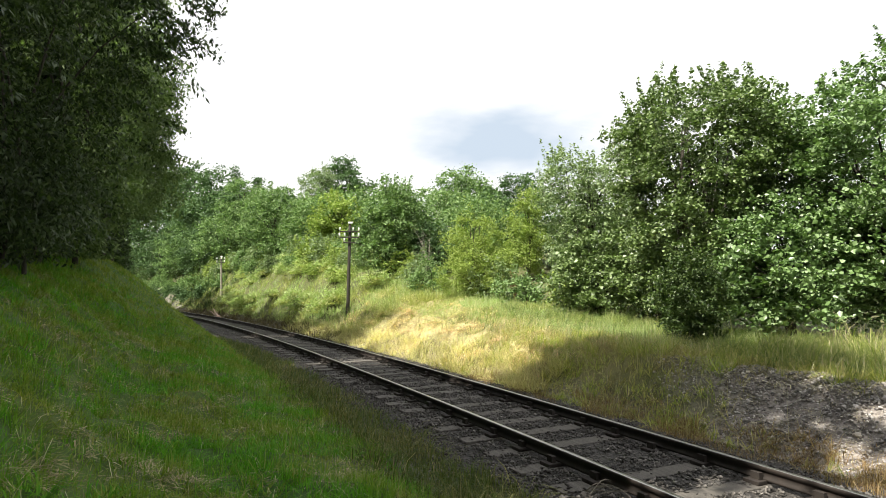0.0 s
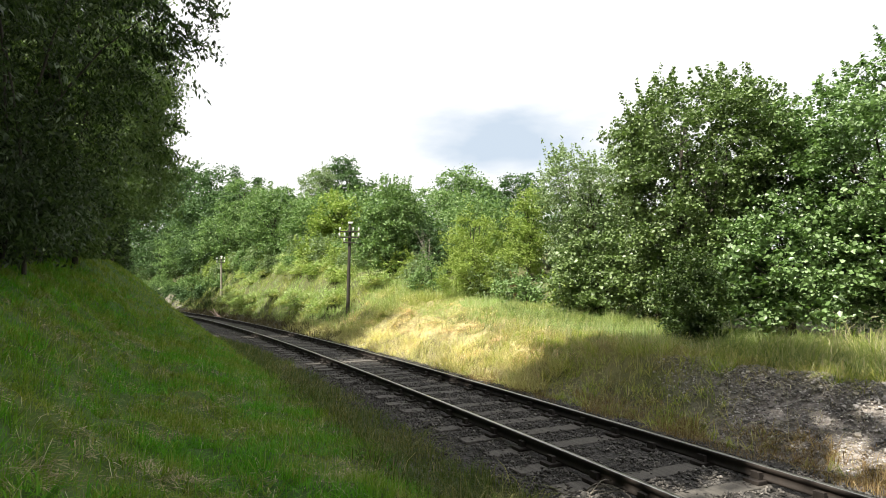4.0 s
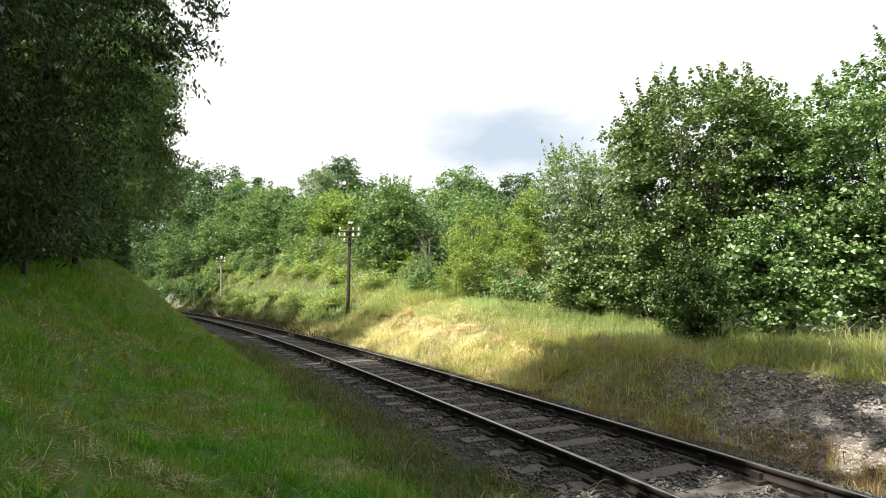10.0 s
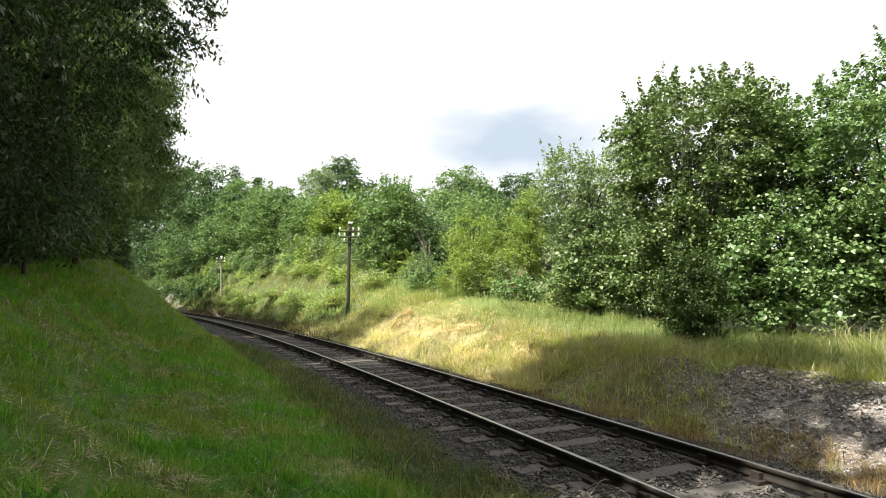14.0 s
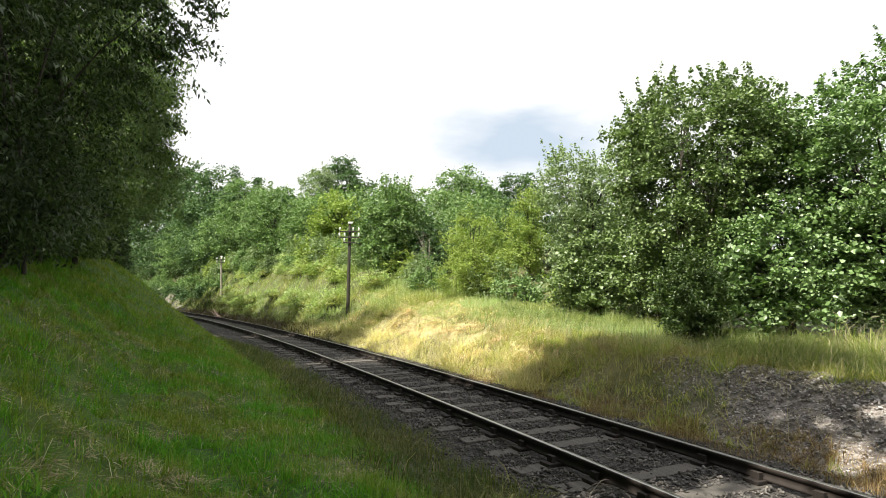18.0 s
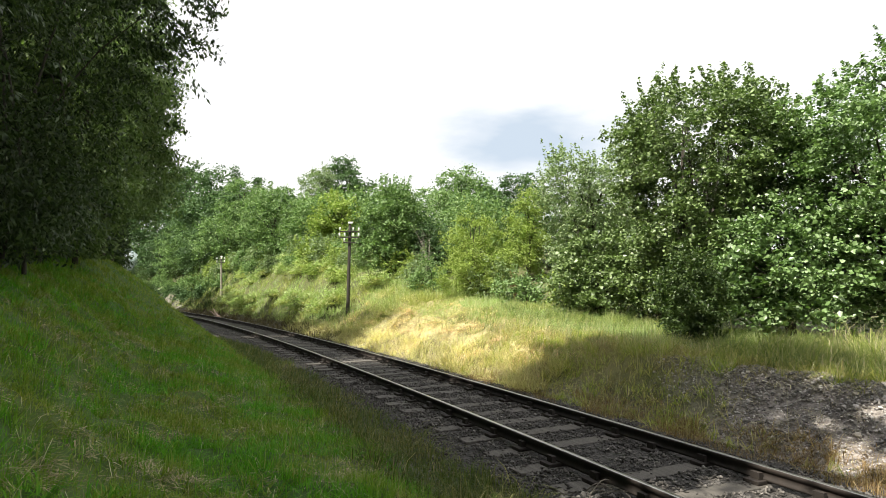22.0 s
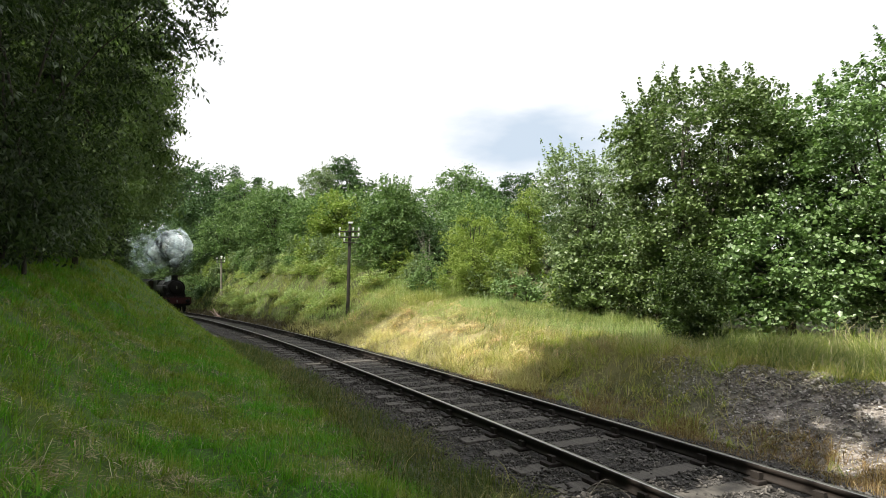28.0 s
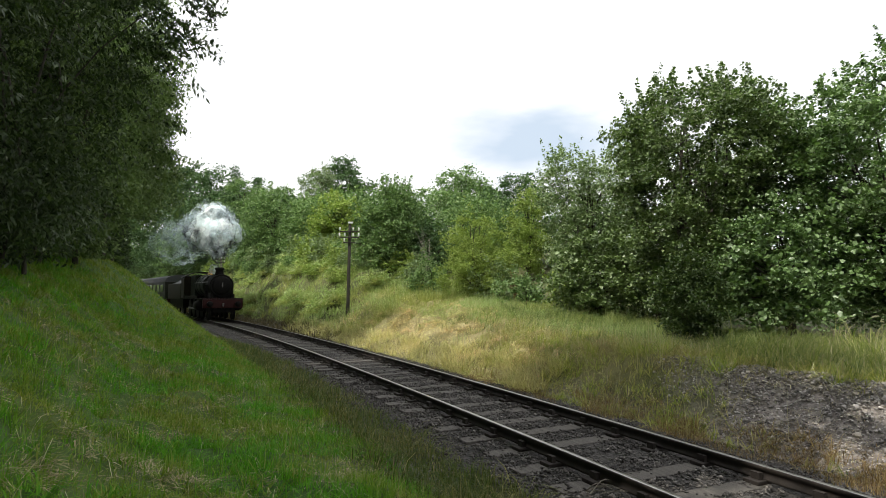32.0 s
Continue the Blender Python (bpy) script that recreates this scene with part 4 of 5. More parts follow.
def brambles():
    """Low scrub along the top of the sunny bank."""
    g = np.random.default_rng(78)
    for k in range(30):
        s0 = 17 + k * 1.9 + g.uniform(-0.5, 0.5)
        e0 = 7.4 + g.uniform(-0.7, 1.2) - 1.7 * float(ease(24, 38, s0))
        x, y = on_track(s0, -e0)
        z = float(height(x, y))
        if before_far_pole(x, y):
            continue
        r = g.uniform(0.8, 1.4)
        mat = (M_YELLOWLEAF, M_MIDLEAF, M_GREYLEAF)[k % 3]
        tree("bramble_bush", x, y, z + r * g.uniform(1.1, 1.6), r, mat, "low bramble bush on top of the sunny bank", 500 + k, low=0.0, n=2600 if y < 36 else 1300, leaf=(0.11, 0.08) if y < 36 else (0.18, 0.13), lobes_n=8, shoots=0.3, stems=2, category="bush")


def bank_scrub():
    """Leafy mounds on the face of the far bank."""
    g = np.random.default_rng(79)
    for k in range(16):
        s0 = 31.5 + k * 2.1 + g.uniform(-0.6, 0.6)
        e0 = g.uniform(5.0, 6.8)
        x, y = on_track(s0, -e0)
        if before_far_pole(x, y):
            continue
        r = g.uniform(0.5, 1.0)
        tree("weed_clump", x, y, float(height(x, y)) + r * g.uniform(0.7, 1.2), r, (M_YELLOWLEAF, M_BRIGHT, M_MIDLEAF)[k % 3], "light green leafy weeds on the far bank", 560 + k, low=0.0, n=1200, leaf=(0.15, 0.08), lobes_n=7, stems=2, category="bush")


def shady_scrub():
    """Dark bushes over the bank where the line curves out of sight."""
    g = np.random.default_rng(80)
    for k in range(36):
        s0 = 46 + k * 1.7 + g.uniform(-0.8, 0.8)
        e0 = (3.3, 4.4, 5.6)[k % 3] + g.uniform(-0.2, 0.4)
        if s0 < 62:
            e0 = 7.0 + g.uniform(0, 1.5)
        x, y = on_track(s0, -e0)
        if before_far_pole(x, y):
            continue
        r = g.uniform(0.9, 1.3) if e0 > 4 else g.uniform(0.75, 1.0)
        tall = 0.9 if abs(s0 - 61) < 4.5 else 1.7
        tree("elder_bush", x, y, float(height(x, y)) + r * g.uniform(0.7, tall), r, (M_DEEPLEAF, M_MIDLEAF, M_THICKET)[k % 3], "leafy elder bush hanging over the shaded bank", 600 + k, low=0.0, n=1200, leaf=(0.2, 0.14), lobes_n=9, shoots=0.3, stems=2, category="bush")


def weed_beds():
    """Flat leafy beds of weeds over the face of the far bank."""
    g = np.random.default_rng(81)
    for k in range(34):
        x, y = on_track(26 + k * 0.95 + g.uniform(-0.5, 0.5), -g.uniform(3.0, 5.6))
        r = g.uniform(0.7, 1.2)
        if abs(x / y + 0.164) < 0.045 and y < 29:
            continue
        tree("weed_bed", x, y, float(height(x, y)) + g.uniform(0.45, 0.75), r, M_BRIGHT, "spreading bed of pale green weeds on the far bank", 640 + k, low=0.0, n=1100, leaf=(0.14, 0.07), lobes_n=9, stems=2, category="weeds")


weed_beds()
brambles()
bank_scrub()
shady_scrub()

# ---- trees on the inside bank ----
SHADY = "shade-casting ash tree over the grass bank, leaves toned for light and shade"
# lobes higher than 8 are hidden from view, added to shade the far bank's foot
BOUGH = {3: ((1.75, 0.77, 3.3, 0.9, 0.7), (1.6, 0.7, 4.2, 0.85, 0.8), (1.25, 0.55, 5.1, 0.8, 0.8), (1.4, 0.6, 2.6, 0.7, 0.5), (1.9, 0.84, 2.0, 0.8, 0.6), (1.45, 0.55, 1.7, 0.6, 0.5), (0.3, 2.0, 9.2, 1.1, 0.9), (0.6, 1.0, 9.4, 1.0, 0.9), (1.2, 0.0, 9.2, 1.0, 0.8)),
         4: ((1.6, 0.7, 4.2, 0.9, 0.7), (1.4, 0.62, 5.2, 0.9, 0.8), (1.1, 0.5, 6.2, 0.9, 0.8), (1.87, 0.57, 3.2, 0.9, 0.7), (1.43, 0.27, 2.9, 0.8, 0.6), (2.02, 0.7, 3.98, 0.95, 0.7), (2.1, -1.7, 8.7, 1.1, 0.9), (1.6, -2.6, 8.6, 1.0, 0.9), (2.2, -0.6, 8.5, 1.0, 0.9)),
         5: ((1.4, 0.4, 2.45, 0.9, 0.6), (2.0, 0.88, 2.6, 0.9, 0.7), (1.6, 0.7, 3.6, 0.9, 0.7)), 1: ((2.4, 0.3, 3.75, 0.5, 0.3), (2.1, 0.3, 4.2, 0.8, 0.5), (2.95, 0.4, 4.0, 0.45, 0.35), (2.65, 0.2, 4.6, 0.75, 0.5), (3.15, 0.3, 4.7, 0.45, 0.4))}
# first two in shade-darkened leaves, the rest in the sun-lightened copy
for i, (s0, d0, top, r, n, lf) in enumerate(((8.2, 9.4, 13.0, 3.3, 42000, 0.112), (12, 7.4, 10.8, 2.9, 40000, 0.11), (17, 7.2, 11.3, 2.5, 32000, 0.13), (22, 6.9, 11.6, 2.9, 28000, 0.16),
                                             (28, 6.8, 12.4, 2.9, 27000, 0.18), (34, 7.1, 13.5, 2.9, 19000, 0.2), (40, 7.8, 14.6, 2.6, 13000, 0.22), (47, 8.2, 15.6, 2.8, 11000, 0.24), (56, 8.4, 16.0, 2.9, 10000, 0.26))):
    x, y = on_track(s0, d0)
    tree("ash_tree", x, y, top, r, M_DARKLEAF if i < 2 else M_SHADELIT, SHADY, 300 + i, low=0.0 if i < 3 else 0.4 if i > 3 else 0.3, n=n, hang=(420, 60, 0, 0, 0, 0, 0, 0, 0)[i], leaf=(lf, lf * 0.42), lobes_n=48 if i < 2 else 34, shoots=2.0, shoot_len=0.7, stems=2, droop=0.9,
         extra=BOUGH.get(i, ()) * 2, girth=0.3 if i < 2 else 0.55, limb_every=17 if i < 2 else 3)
# oaks behind them, the wood's shade put into their leaf colour
for i, (s0, d0, top, r) in enumerate(((10, 13.5, 17, 4.6), (18, 11.5, 15, 4.0), (25, 11.5, 11, 4.0), (34, 11.5, 11, 4.0), (44, 12, 11, 4.0), (55, 12, 11, 4.0), (4, 18, 17, 5.0), (6.5, 12.5, 15, 3.4), (21.5, 9.4, 14.5, 3.0))):
    x, y = on_track(s0, d0)
    near = i in (0, 1, 6, 7, 8)
    tree("oak_tree", x, y, top, r, M_DARKLEAF, "oak tree filling the wood above the bank, leaves darkened for shade", 340 + i, low=0.0, n=12500 if near else 4500, leaf=(0.38, 0.27) if near else (0.4, 0.3), lobes_n=30, girth=0.6)
# oaks hidden behind the first row, added to join its separate shadows
for i, (s0, d0, top) in enumerate(((31, 8.6, 13.5), (37, 8.8, 14.5), (43.5, 9.0, 15.2), (51.5, 9.0, 15.8), (59, 8.8, 15.6))):
    x, y = on_track(s0, d0)
    tree("oak_tree", x, y, top, 2.7, M_DARKLEAF, "oak tree filling the wood above the bank, leaves darkened for shade", 380 + i, low=0.4, n=6000, leaf=(0.34, 0.24), lobes_n=26, girth=0.6)
# added bushes in shade-darkened leaves, closing the gap below the crowns
for i, (s0, d0, r) in enumerate(((23, 6.9, 0.9), (27, 6.9, 0.9), (31, 6.7, 0.9), (36, 6.6, 1.0), (42, 6.5, 1.0), (50, 6.6, 1.2))):
    x, y = on_track(s0, d0)
    tree("holly_bush", x, y, float(height(x, y)) + 2.6, r, M_DARKLEAF, "bush added under the trees on the bank, leaves darkened for shade", 360 + i, low=0.0, n=3500, leaf=(0.17, 0.1), lobes_n=12, stems=2, category="bush")
# the first is hidden from view, added to shade the far bank
for i, (s0, d0, top, r) in enumerate(((62, 8.0, 15.5, 3.0), (68, 8.2, 15, 3.0), (76, 8.6, 14, 3.0), (84, 9.0, 14, 3.2), (112, -6.5, 9, 3.2), (122, -6.5, 11, 3.6), (132, -6.5, 13, 3.8), (144, -6.5, 14, 4.2), (158, -7, 15, 4.5))):
    x, y = on_track(s0, d0)
    tree("ash_tree", x, y, top, r, M_DEEPLEAF, "leafy ash tree where the line curves out of sight", 370 + i, low=0.0, n=4000, leaf=(0.46, 0.32), lobes_n=22)
# paler bushes that carry the brighter light low on the left
for x, y, top, r, k in ((-7.3, 9.3, 4.3, 1.15, 1), (-8.3, 11.6, 5.0, 1.2, 2), (-8.0, 7.4, 3.9, 1.2, 3)):
    tree("sallow_bush", x, y, top, r, M_SPRAY, "sallow bush under the trees, its grey-green pendant leaves lightened for skylight", 390 + k, low=0.15, n=6500, leaf=(0.13, 0.045), lobes_n=16, stems=4, droop=1.2, hang=120, category="bush")
# unseen trees overhanging and behind the viewpoint, placed to cast the foreground shade
for i, (s0, d0, top, r, lo) in enumerate(((4.75, 9.1, 18.9, 2.6, 0.4), (-4.6, 8.0, 19.0, 4.2, 0.35), (-9.5, 8.0, 19.0, 4.6, 0.2), (-12, 8, 18, 4.6, 0.2), (-18, 8.5, 16, 4.4, 0.2), (-3.0, 9.5, 9.0, 2.8, 0.1), (1.0, 10.5, 9.0, 2.6, 0.1))):
    x, y = on_track(s0, d0)
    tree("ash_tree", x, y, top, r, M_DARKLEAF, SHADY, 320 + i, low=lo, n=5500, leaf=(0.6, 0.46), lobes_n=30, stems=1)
# unseen crown added to darken the upper left leaves
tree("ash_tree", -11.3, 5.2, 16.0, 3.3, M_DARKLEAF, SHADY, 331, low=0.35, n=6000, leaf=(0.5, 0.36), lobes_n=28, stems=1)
# unseen, added to block sun flecks on the inside bank
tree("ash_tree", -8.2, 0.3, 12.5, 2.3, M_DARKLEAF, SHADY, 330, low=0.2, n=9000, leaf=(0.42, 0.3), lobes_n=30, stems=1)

# ---- ballast, spoil and grass ----
def clear_of_rails(g, x, y, s, d):
    return np.abs(np.abs(d) - 0.7525) > 0.06


def between_sleepers(g, x, y, s, d):
    gap = np.abs(s[:, None] - np.array(SLEEPERS)[None]).min(1)
    return clear_of_rails(g, x, y, s, d) & ((gap > 0.115) | (g.uniform(0, 1, len(s)) < 0.06 + 0.3 * (waves(x, y, 0.9, 52) > 0.2)) | (np.abs(d) > 1.25))


stones("ballast_stones", "grey and brown crushed stone ballast between the sleepers", M_STONE, 46, 21000, (1.5, 13), (-1.9, 2.2), 0.022,
       lambda x, y, s, d: -0.17 - 0.06 * ease(1.1, 1.9, np.abs(d)) + 0.016 * waves(x, y, 0.7, 43), 1.4, between_sleepers)


stones("ballast_stones", "grey and brown crushed stone ballast between the sleepers", M_STONE, 41, 9000, (8, 34), (-1.95, 2.1), 0.03,
       lambda x, y, s, d: -0.183 - 0.045 * ease(1.1, 1.9, np.abs(d)) + 0.014 * waves(x, y, 0.7, 43), 1.7, clear_of_rails)


def on_heap(g, x, y, s, d):
    return g.uniform(0, 1, len(x)) < 1 - ease(-0.9, 0.8, heap_edge(x, y, s, d))


stones("spoil_stones", "brown-grey broken stone on the bank beside the rails", M_SPOIL, 42, 16000, (1.5, 10), (-3.9, -1.5), 0.021,
       lambda x, y, s, d: height(x, y) + 0.01, 1.0, on_heap)

BANK = "rough green grass on the shaded inside bank"


WORN = ((-3.75, 5.7, 0.45), (-3.9, 7.1, 0.42), (-2.95, 7.5, 0.42), (-3.3, 9.9, 0.4), (-5.5, 7.75, 0.5), (-2.7, 4.6, 0.5), (-2.7, 3.75, 0.4), (-1.2, 5.7, 0.3), (-4.7, 7.2, 0.35), (-6.1, 10.8, 0.6))


def dead_patch(x, y):
    """Where the grass of the inside bank has died back: a few worn hollows and scattered spots."""
    v = waves(x, y, 1.9, 35) + 0.5 * waves(x, y, 0.5, 38)
    for px, py, r in WORN:
        v = v + 0.9 * np.exp(-((x - px) ** 2 + (y - py) ** 2) / r ** 2) * (1 + 0.6 * waves(x, y, 0.35, 39))
    return v


grass("bank_grass", BANK, M_GRASS, 51, 165000, (1.0, 16), (2.5, 9.5), 0.15, 0.012, lean=1.0, segs=1, bias=1.4, keep=lambda g, x, y, s, d: (dead_patch(x, y) + 0.12 * g.normal(0, 1, len(s)) < 0.5) | (g.uniform(0, 1, len(s)) < 0.35))
grass("bank_grass", BANK, M_OLIVE, 52, 60000, (13, 45), (2.6, 9.0), 0.15, 0.02, lean=1.2, segs=1, bias=1.3)
arching("grass_tufts", "long arching tussocks of fresh green grass on the inside bank", M_TUFT, 53, 2300, (1.0, 18), (2.8, 9), 0.29, 0.009, per=15, bias=1.3,
        keep=lambda g, x, y, s, d: (waves(x, y, 2.6, 31) + 0.5 * waves(x, y, 0.8, 37) > 0.1) & (dead_patch(x, y) < 0.6))
arching("olive_tufts", "olive and straw tussocks on the inside bank", M_OLIVETUFT, 66, 3000, (1.0, 20), (2.8, 9), 0.27, 0.008, per=13, bias=1.3,
        keep=lambda g, x, y, s, d: (waves(x, y, 2.6, 31) + 0.4 * waves(x, y, 0.7, 47) < -0.05) | (dead_patch(x, y) > 0.4) | (d > 5.9 + 0.5 * waves(x, y, 1.5, 54)))
arching("shade_weeds", "dim olive weeds and long grass under the trees' edge", M_OLIVE, 74, 520, (3, 30), (7.3, 9.6), 0.5, 0.026, per=10, bias=1.2, spread=0.1, category="weeds")
grass("dry_tufts", "brown dead grass lying in patches on the inside bank", M_DRYMAT, 62, 22000, (1, 16), (2.7, 8.5), 0.1, 0.007, combed=1.0, segs=1, bias=1.3,
      keep=lambda g, x, y, s, d: dead_patch(x, y) + 0.25 * g.normal(0, 1, len(s)) > 0.5)
arching("dead_tufts", "matted brown and straw grass in worn spots of the inside bank", M_DRYMAT, 78, 4600, (1, 14), (2.9, 8.5), 0.22, 0.008, per=14, bias=1.3, rise=(0.15, 0.8), spread=0.09,
        keep=lambda g, x, y, s, d: dead_patch(x, y) > 0.42)
grass("dry_stalks", "thin pale dry stalks among the bank's grass", M_STRAW, 67, 2200, (1, 14), (2.6, 8.5), 0.2, 0.005, lean=1.6, bias=1.3)
grass("bank_grass", BANK, M_GRASS, 71, 26000, (-8, 1.5), (2.3, 9.5), 0.15, 0.014, lean=1.3, segs=1)
grass("verge_grass", "olive grass along the verge", M_SHADYVERGE, 72, 1300, (-8, 2.5), (-6.5, -1.9), 0.26, 0.012, tuft=10, lean=1.0, segs=1)
stones("ballast_stones", "grey and brown crushed stone ballast between the sleepers", M_STONE, 45, 3500, (-8, 2.0), (-1.95, 2.1), 0.03,
       lambda x, y, s, d: -0.183 - 0.045 * ease(1.1, 1.9, np.abs(d)) + 0.014 * waves(x, y, 0.7, 43), 1.0, clear_of_rails)
def in_cess(g, x, y, s, d):
    return (d > 1.62 + 0.14 * waves(x, y, 1.6, 32) + 0.5 * ease(22, 27, s)) & (d < 2.6 + 0.4 * waves(x, y, 1.1, 36) + g.normal(0, 0.15, len(d)))


grass("cess_grass", "tall brownish grass at the foot of the inside bank", M_CESS, 54, 26000, (3.5, 26), (1.4, 3.2), 0.25, 0.009, lean=1.0, bias=1.4, keep=in_cess)
arching("cess_grass", "dark brownish tussocks at the sleepers' ends", M_CESS, 83, 1150, (3.5, 26), (1.5, 2.9), 0.38, 0.009, per=13, bias=1.3, spread=0.08, keep=in_cess)


def off_heap(g, x, y, s, d):
    return g.uniform(0, 1, len(x)) < ease(-1.0, 0.7, heap_edge(x, y, s, d)) + ease(3.1, 3.7, -d)


arching("verge_grass", "tall olive-green seeding grass along the shaded verge", M_SHADYVERGE, 55, 1800, (2.5, 14.5), (-4.4, -1.7), 0.46, 0.008, per=14, spread=0.07, rise=(1.05, 1.55), keep=off_heap)
arching("verge_grass", "tall straw-coloured seeding grass along the sunny verge", M_VERGE, 63, 1600, (10, 32), (-2.8, -1.7), 0.6, 0.011, per=12, bias=1.3, rise=(1.15, 1.56), spread=0.08,
        keep=lambda g, x, y, s, d: waves(x, y, 1.3, 39) > -0.5)
grass("meadow_grass", "pale dry grass combed flat on the sunny bank", M_VERGE, 56, 34000, (9, 29), (-8.5, -2.1), 0.27, 0.017, bias=1.2, combed=1.0, segs=1, keep=lambda g, x, y, s, d: -d < 4.9 + 0.6 * waves(x, y, 3.0, 46) + g.normal(0, 0.3, len(d)))
arching("straw_mats", "long bleached grass fallen in swirls on the sunny bank", M_MATS, 76, 2500, (10, 28), (-5.9, -2.5), 0.75, 0.011, per=15, bias=1.1, rise=(0.1, 0.7), spread=0.12, combed=True,
        keep=lambda g, x, y, s, d: waves(x, y, 2.0, 49) + 0.5 * waves(x, y, 0.7, 50) > -0.25)
grass("meadow_grass", "tall green weeds below the hazels on the sunny bank", M_BRIGHT, 73, 3000, (9, 30), (-8.5, -4.4), 0.36, 0.014, tuft=11, lean=0.9, segs=1, bias=1.1)
grass("meadow_grass", "short green and straw grass on the sunny bank", M_BRIGHT, 64, 1600, (8, 28), (-9, -2.4), 0.22, 0.012, tuft=10, lean=1.1, bias=1.2,
      keep=lambda g, x, y, s, d: waves(x, y, 2.4, 40) + 0.9 * ease(4.5, 7, -d) > 0.35)
grass("meadow_grass", "tall pale green weeds on the far sunny bank", M_BRIGHT, 57, 4600, (23, 80), (-9, -2.4), 0.5, 0.03, tuft=11, lean=0.9, segs=1, bias=1.3)
grass("nettles", "dark green nettles over the far curve of the bank", M_THICKET, 69, 1800, (56, 125), (-10, -2.6), 0.8, 0.07, tuft=9, lean=0.8, segs=1, category="weeds")
# dead growth whose dark strip also carries the shade along the bank's foot
grass("dead_shaded_undergrowth", "brown dead growth, darkened for tree shade, along the foot of the bank", M_BROWN, 68, 26000, (24, 95), (-3.4, -1.5), 0.34, 0.03, lean=1.0, segs=1, bias=1.2, category="undergrowth",
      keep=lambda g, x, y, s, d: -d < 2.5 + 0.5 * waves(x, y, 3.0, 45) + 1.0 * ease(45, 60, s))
arching("lush_grass", "long arching green grass under the hazel trees", M_LUSH, 58, 1500, (1, 18), (-7.6, -3.3), 0.62, 0.009, per=17, spread=0.07,
        keep=lambda g, x, y, s, d: -d > 3.4 + 0.16 * s * g.uniform(0, 1, len(s)) + 0.2 * waves(x, y, 1.2, 48))
arching("meadow_tufts", "sunlit yellow-green grass tussocks before the hazels", M_BRIGHT, 82, 620, (9, 17.5), (-8.2, -3.6), 0.42, 0.013, per=14, spread=0.08,
        keep=lambda g, x, y, s, d: -d > 3.7 + 0.1 * s)
arching("seeding_grass", "tall yellow-green seeding grass beside the spoil bank", M_SEEDING, 75, 240, (2.0, 7.6), (-6.9, -4.0), 1.05, 0.008, per=34, spread=0.1)
grass("spoil_stems", "thin bleached dead stems standing on the spoil", M_STRAW, 80, 1500, (1.6, 9), (-3.8, -1.8), 0.17, 0.004, lean=1.0, segs=1, category="weeds", keep=on_heap)
arching("green_weeds", "small fresh green weeds beside the rail", M_LUSH, 81, 36, (2.2, 6.5), (-2.0, -1.65), 0.16, 0.012, per=20, spread=0.06, category="weeds",
        keep=lambda g, x, y, s, d: waves(x, y, 0.9, 53) > 0.2)
arching("rusty_weeds", "low rust-brown weeds between the spoil and the rail", M_RUST, 77, 360, (2.0, 8.6), (-2.45, -1.75), 0.25, 0.006, per=26, spread=0.08, category="weeds",
        keep=lambda g, x, y, s, d: waves(x, y, 1.3, 51) > -0.3)
grass("dry_weeds", "rusty dry weeds beside the rail", M_RUST, 59, 16000, (2.0, 14), (-2.15, -1.4), 0.2, 0.007, lean=0.7,
      keep=lambda g, x, y, s, d: waves(x, y, 1.5, 33) > -0.1, category="weeds")
grass("seed_stems", "tall pale dry grass stems", M_STRAW, 60, 3500, (4, 28), (-4.5, -1.8), 0.55, 0.005, lean=0.5, bias=1.2, keep=off_heap)
grass("tall_weeds", "tall dry seeding weeds in front of the hazels", M_STRAW, 65, 60, (3.0, 6.8), (-6.9, -5.0), 0.7, 0.008, tuft=9, lean=0.8, category="weeds")
grass("straw_litter", "flattened pale dry stems lying on the spoil", M_STRAW, 61, 9000, (1.5, 10), (-3.9, -1.6), 0.13, 0.007, combed=1.0, segs=1, keep=lambda g, x, y, s, d: waves(x, y, 1.4, 34) + 0.5 * g.normal(0, 1, len(s)) > 0.45)
stones("spoil_clods", "dark clods of earth and stone on the spoil bank", M_SPOIL, 44, 160, (0.5, 9.5), (-3.8, -1.6), 0.045,
       lambda x, y, s, d: height(x, y), 1.0, on_heap)


def fallen_stems():
    """Dry bramble stems arching over the ballast beside the rail."""
    g = np.random.default_rng(71)
    root = tagged(empty("dead_bramble", pose(1.55, 5.75, -0.2)), "pale dry bramble stems trailing over the ballast", "dead stems")
    for k in range(7):
        a = g.uniform(-0.9, 0.7)
        t = np.linspace(0, 1, 8)
        ln = g.uniform(0.25, 0.6)
        path = np.stack([ln * t * math.cos(a) - 0.15, ln * t * math.sin(a) + g.uniform(-0.15, 0.15), 0.01 + g.uniform(0.05, 0.14) * np.sin(t * 3.0), 0.006 * (1.1 - 0.7 * t)], 1)
        v, f = tubes([path], 5)
        np_part("stem", v, f, M_DEADWOOD, root, smooth=True)


fallen_stems()


def rock(x, y, r, seed):
    bm = bmesh.new()
    bmesh.ops.create_icosphere(bm, subdivisions=2, radius=r)
    off = Vector((seed, 2.0 * seed, 0.5))
    for v in bm.verts:
        v.co *= 1 + 0.5 * noise.noise(v.co / r * 1.1 + off)
        v.co.z *= 0.7
    ob = part("rock", bm, M_ROCK)
    ob.matrix_basis = pose(x, y, float(height(x, y)) + r * 0.25, 0, 0, 50 * seed)
    return tagged(ob, "pale broken stone lying on the spoil bank", "rock", group="stones on the spoil")


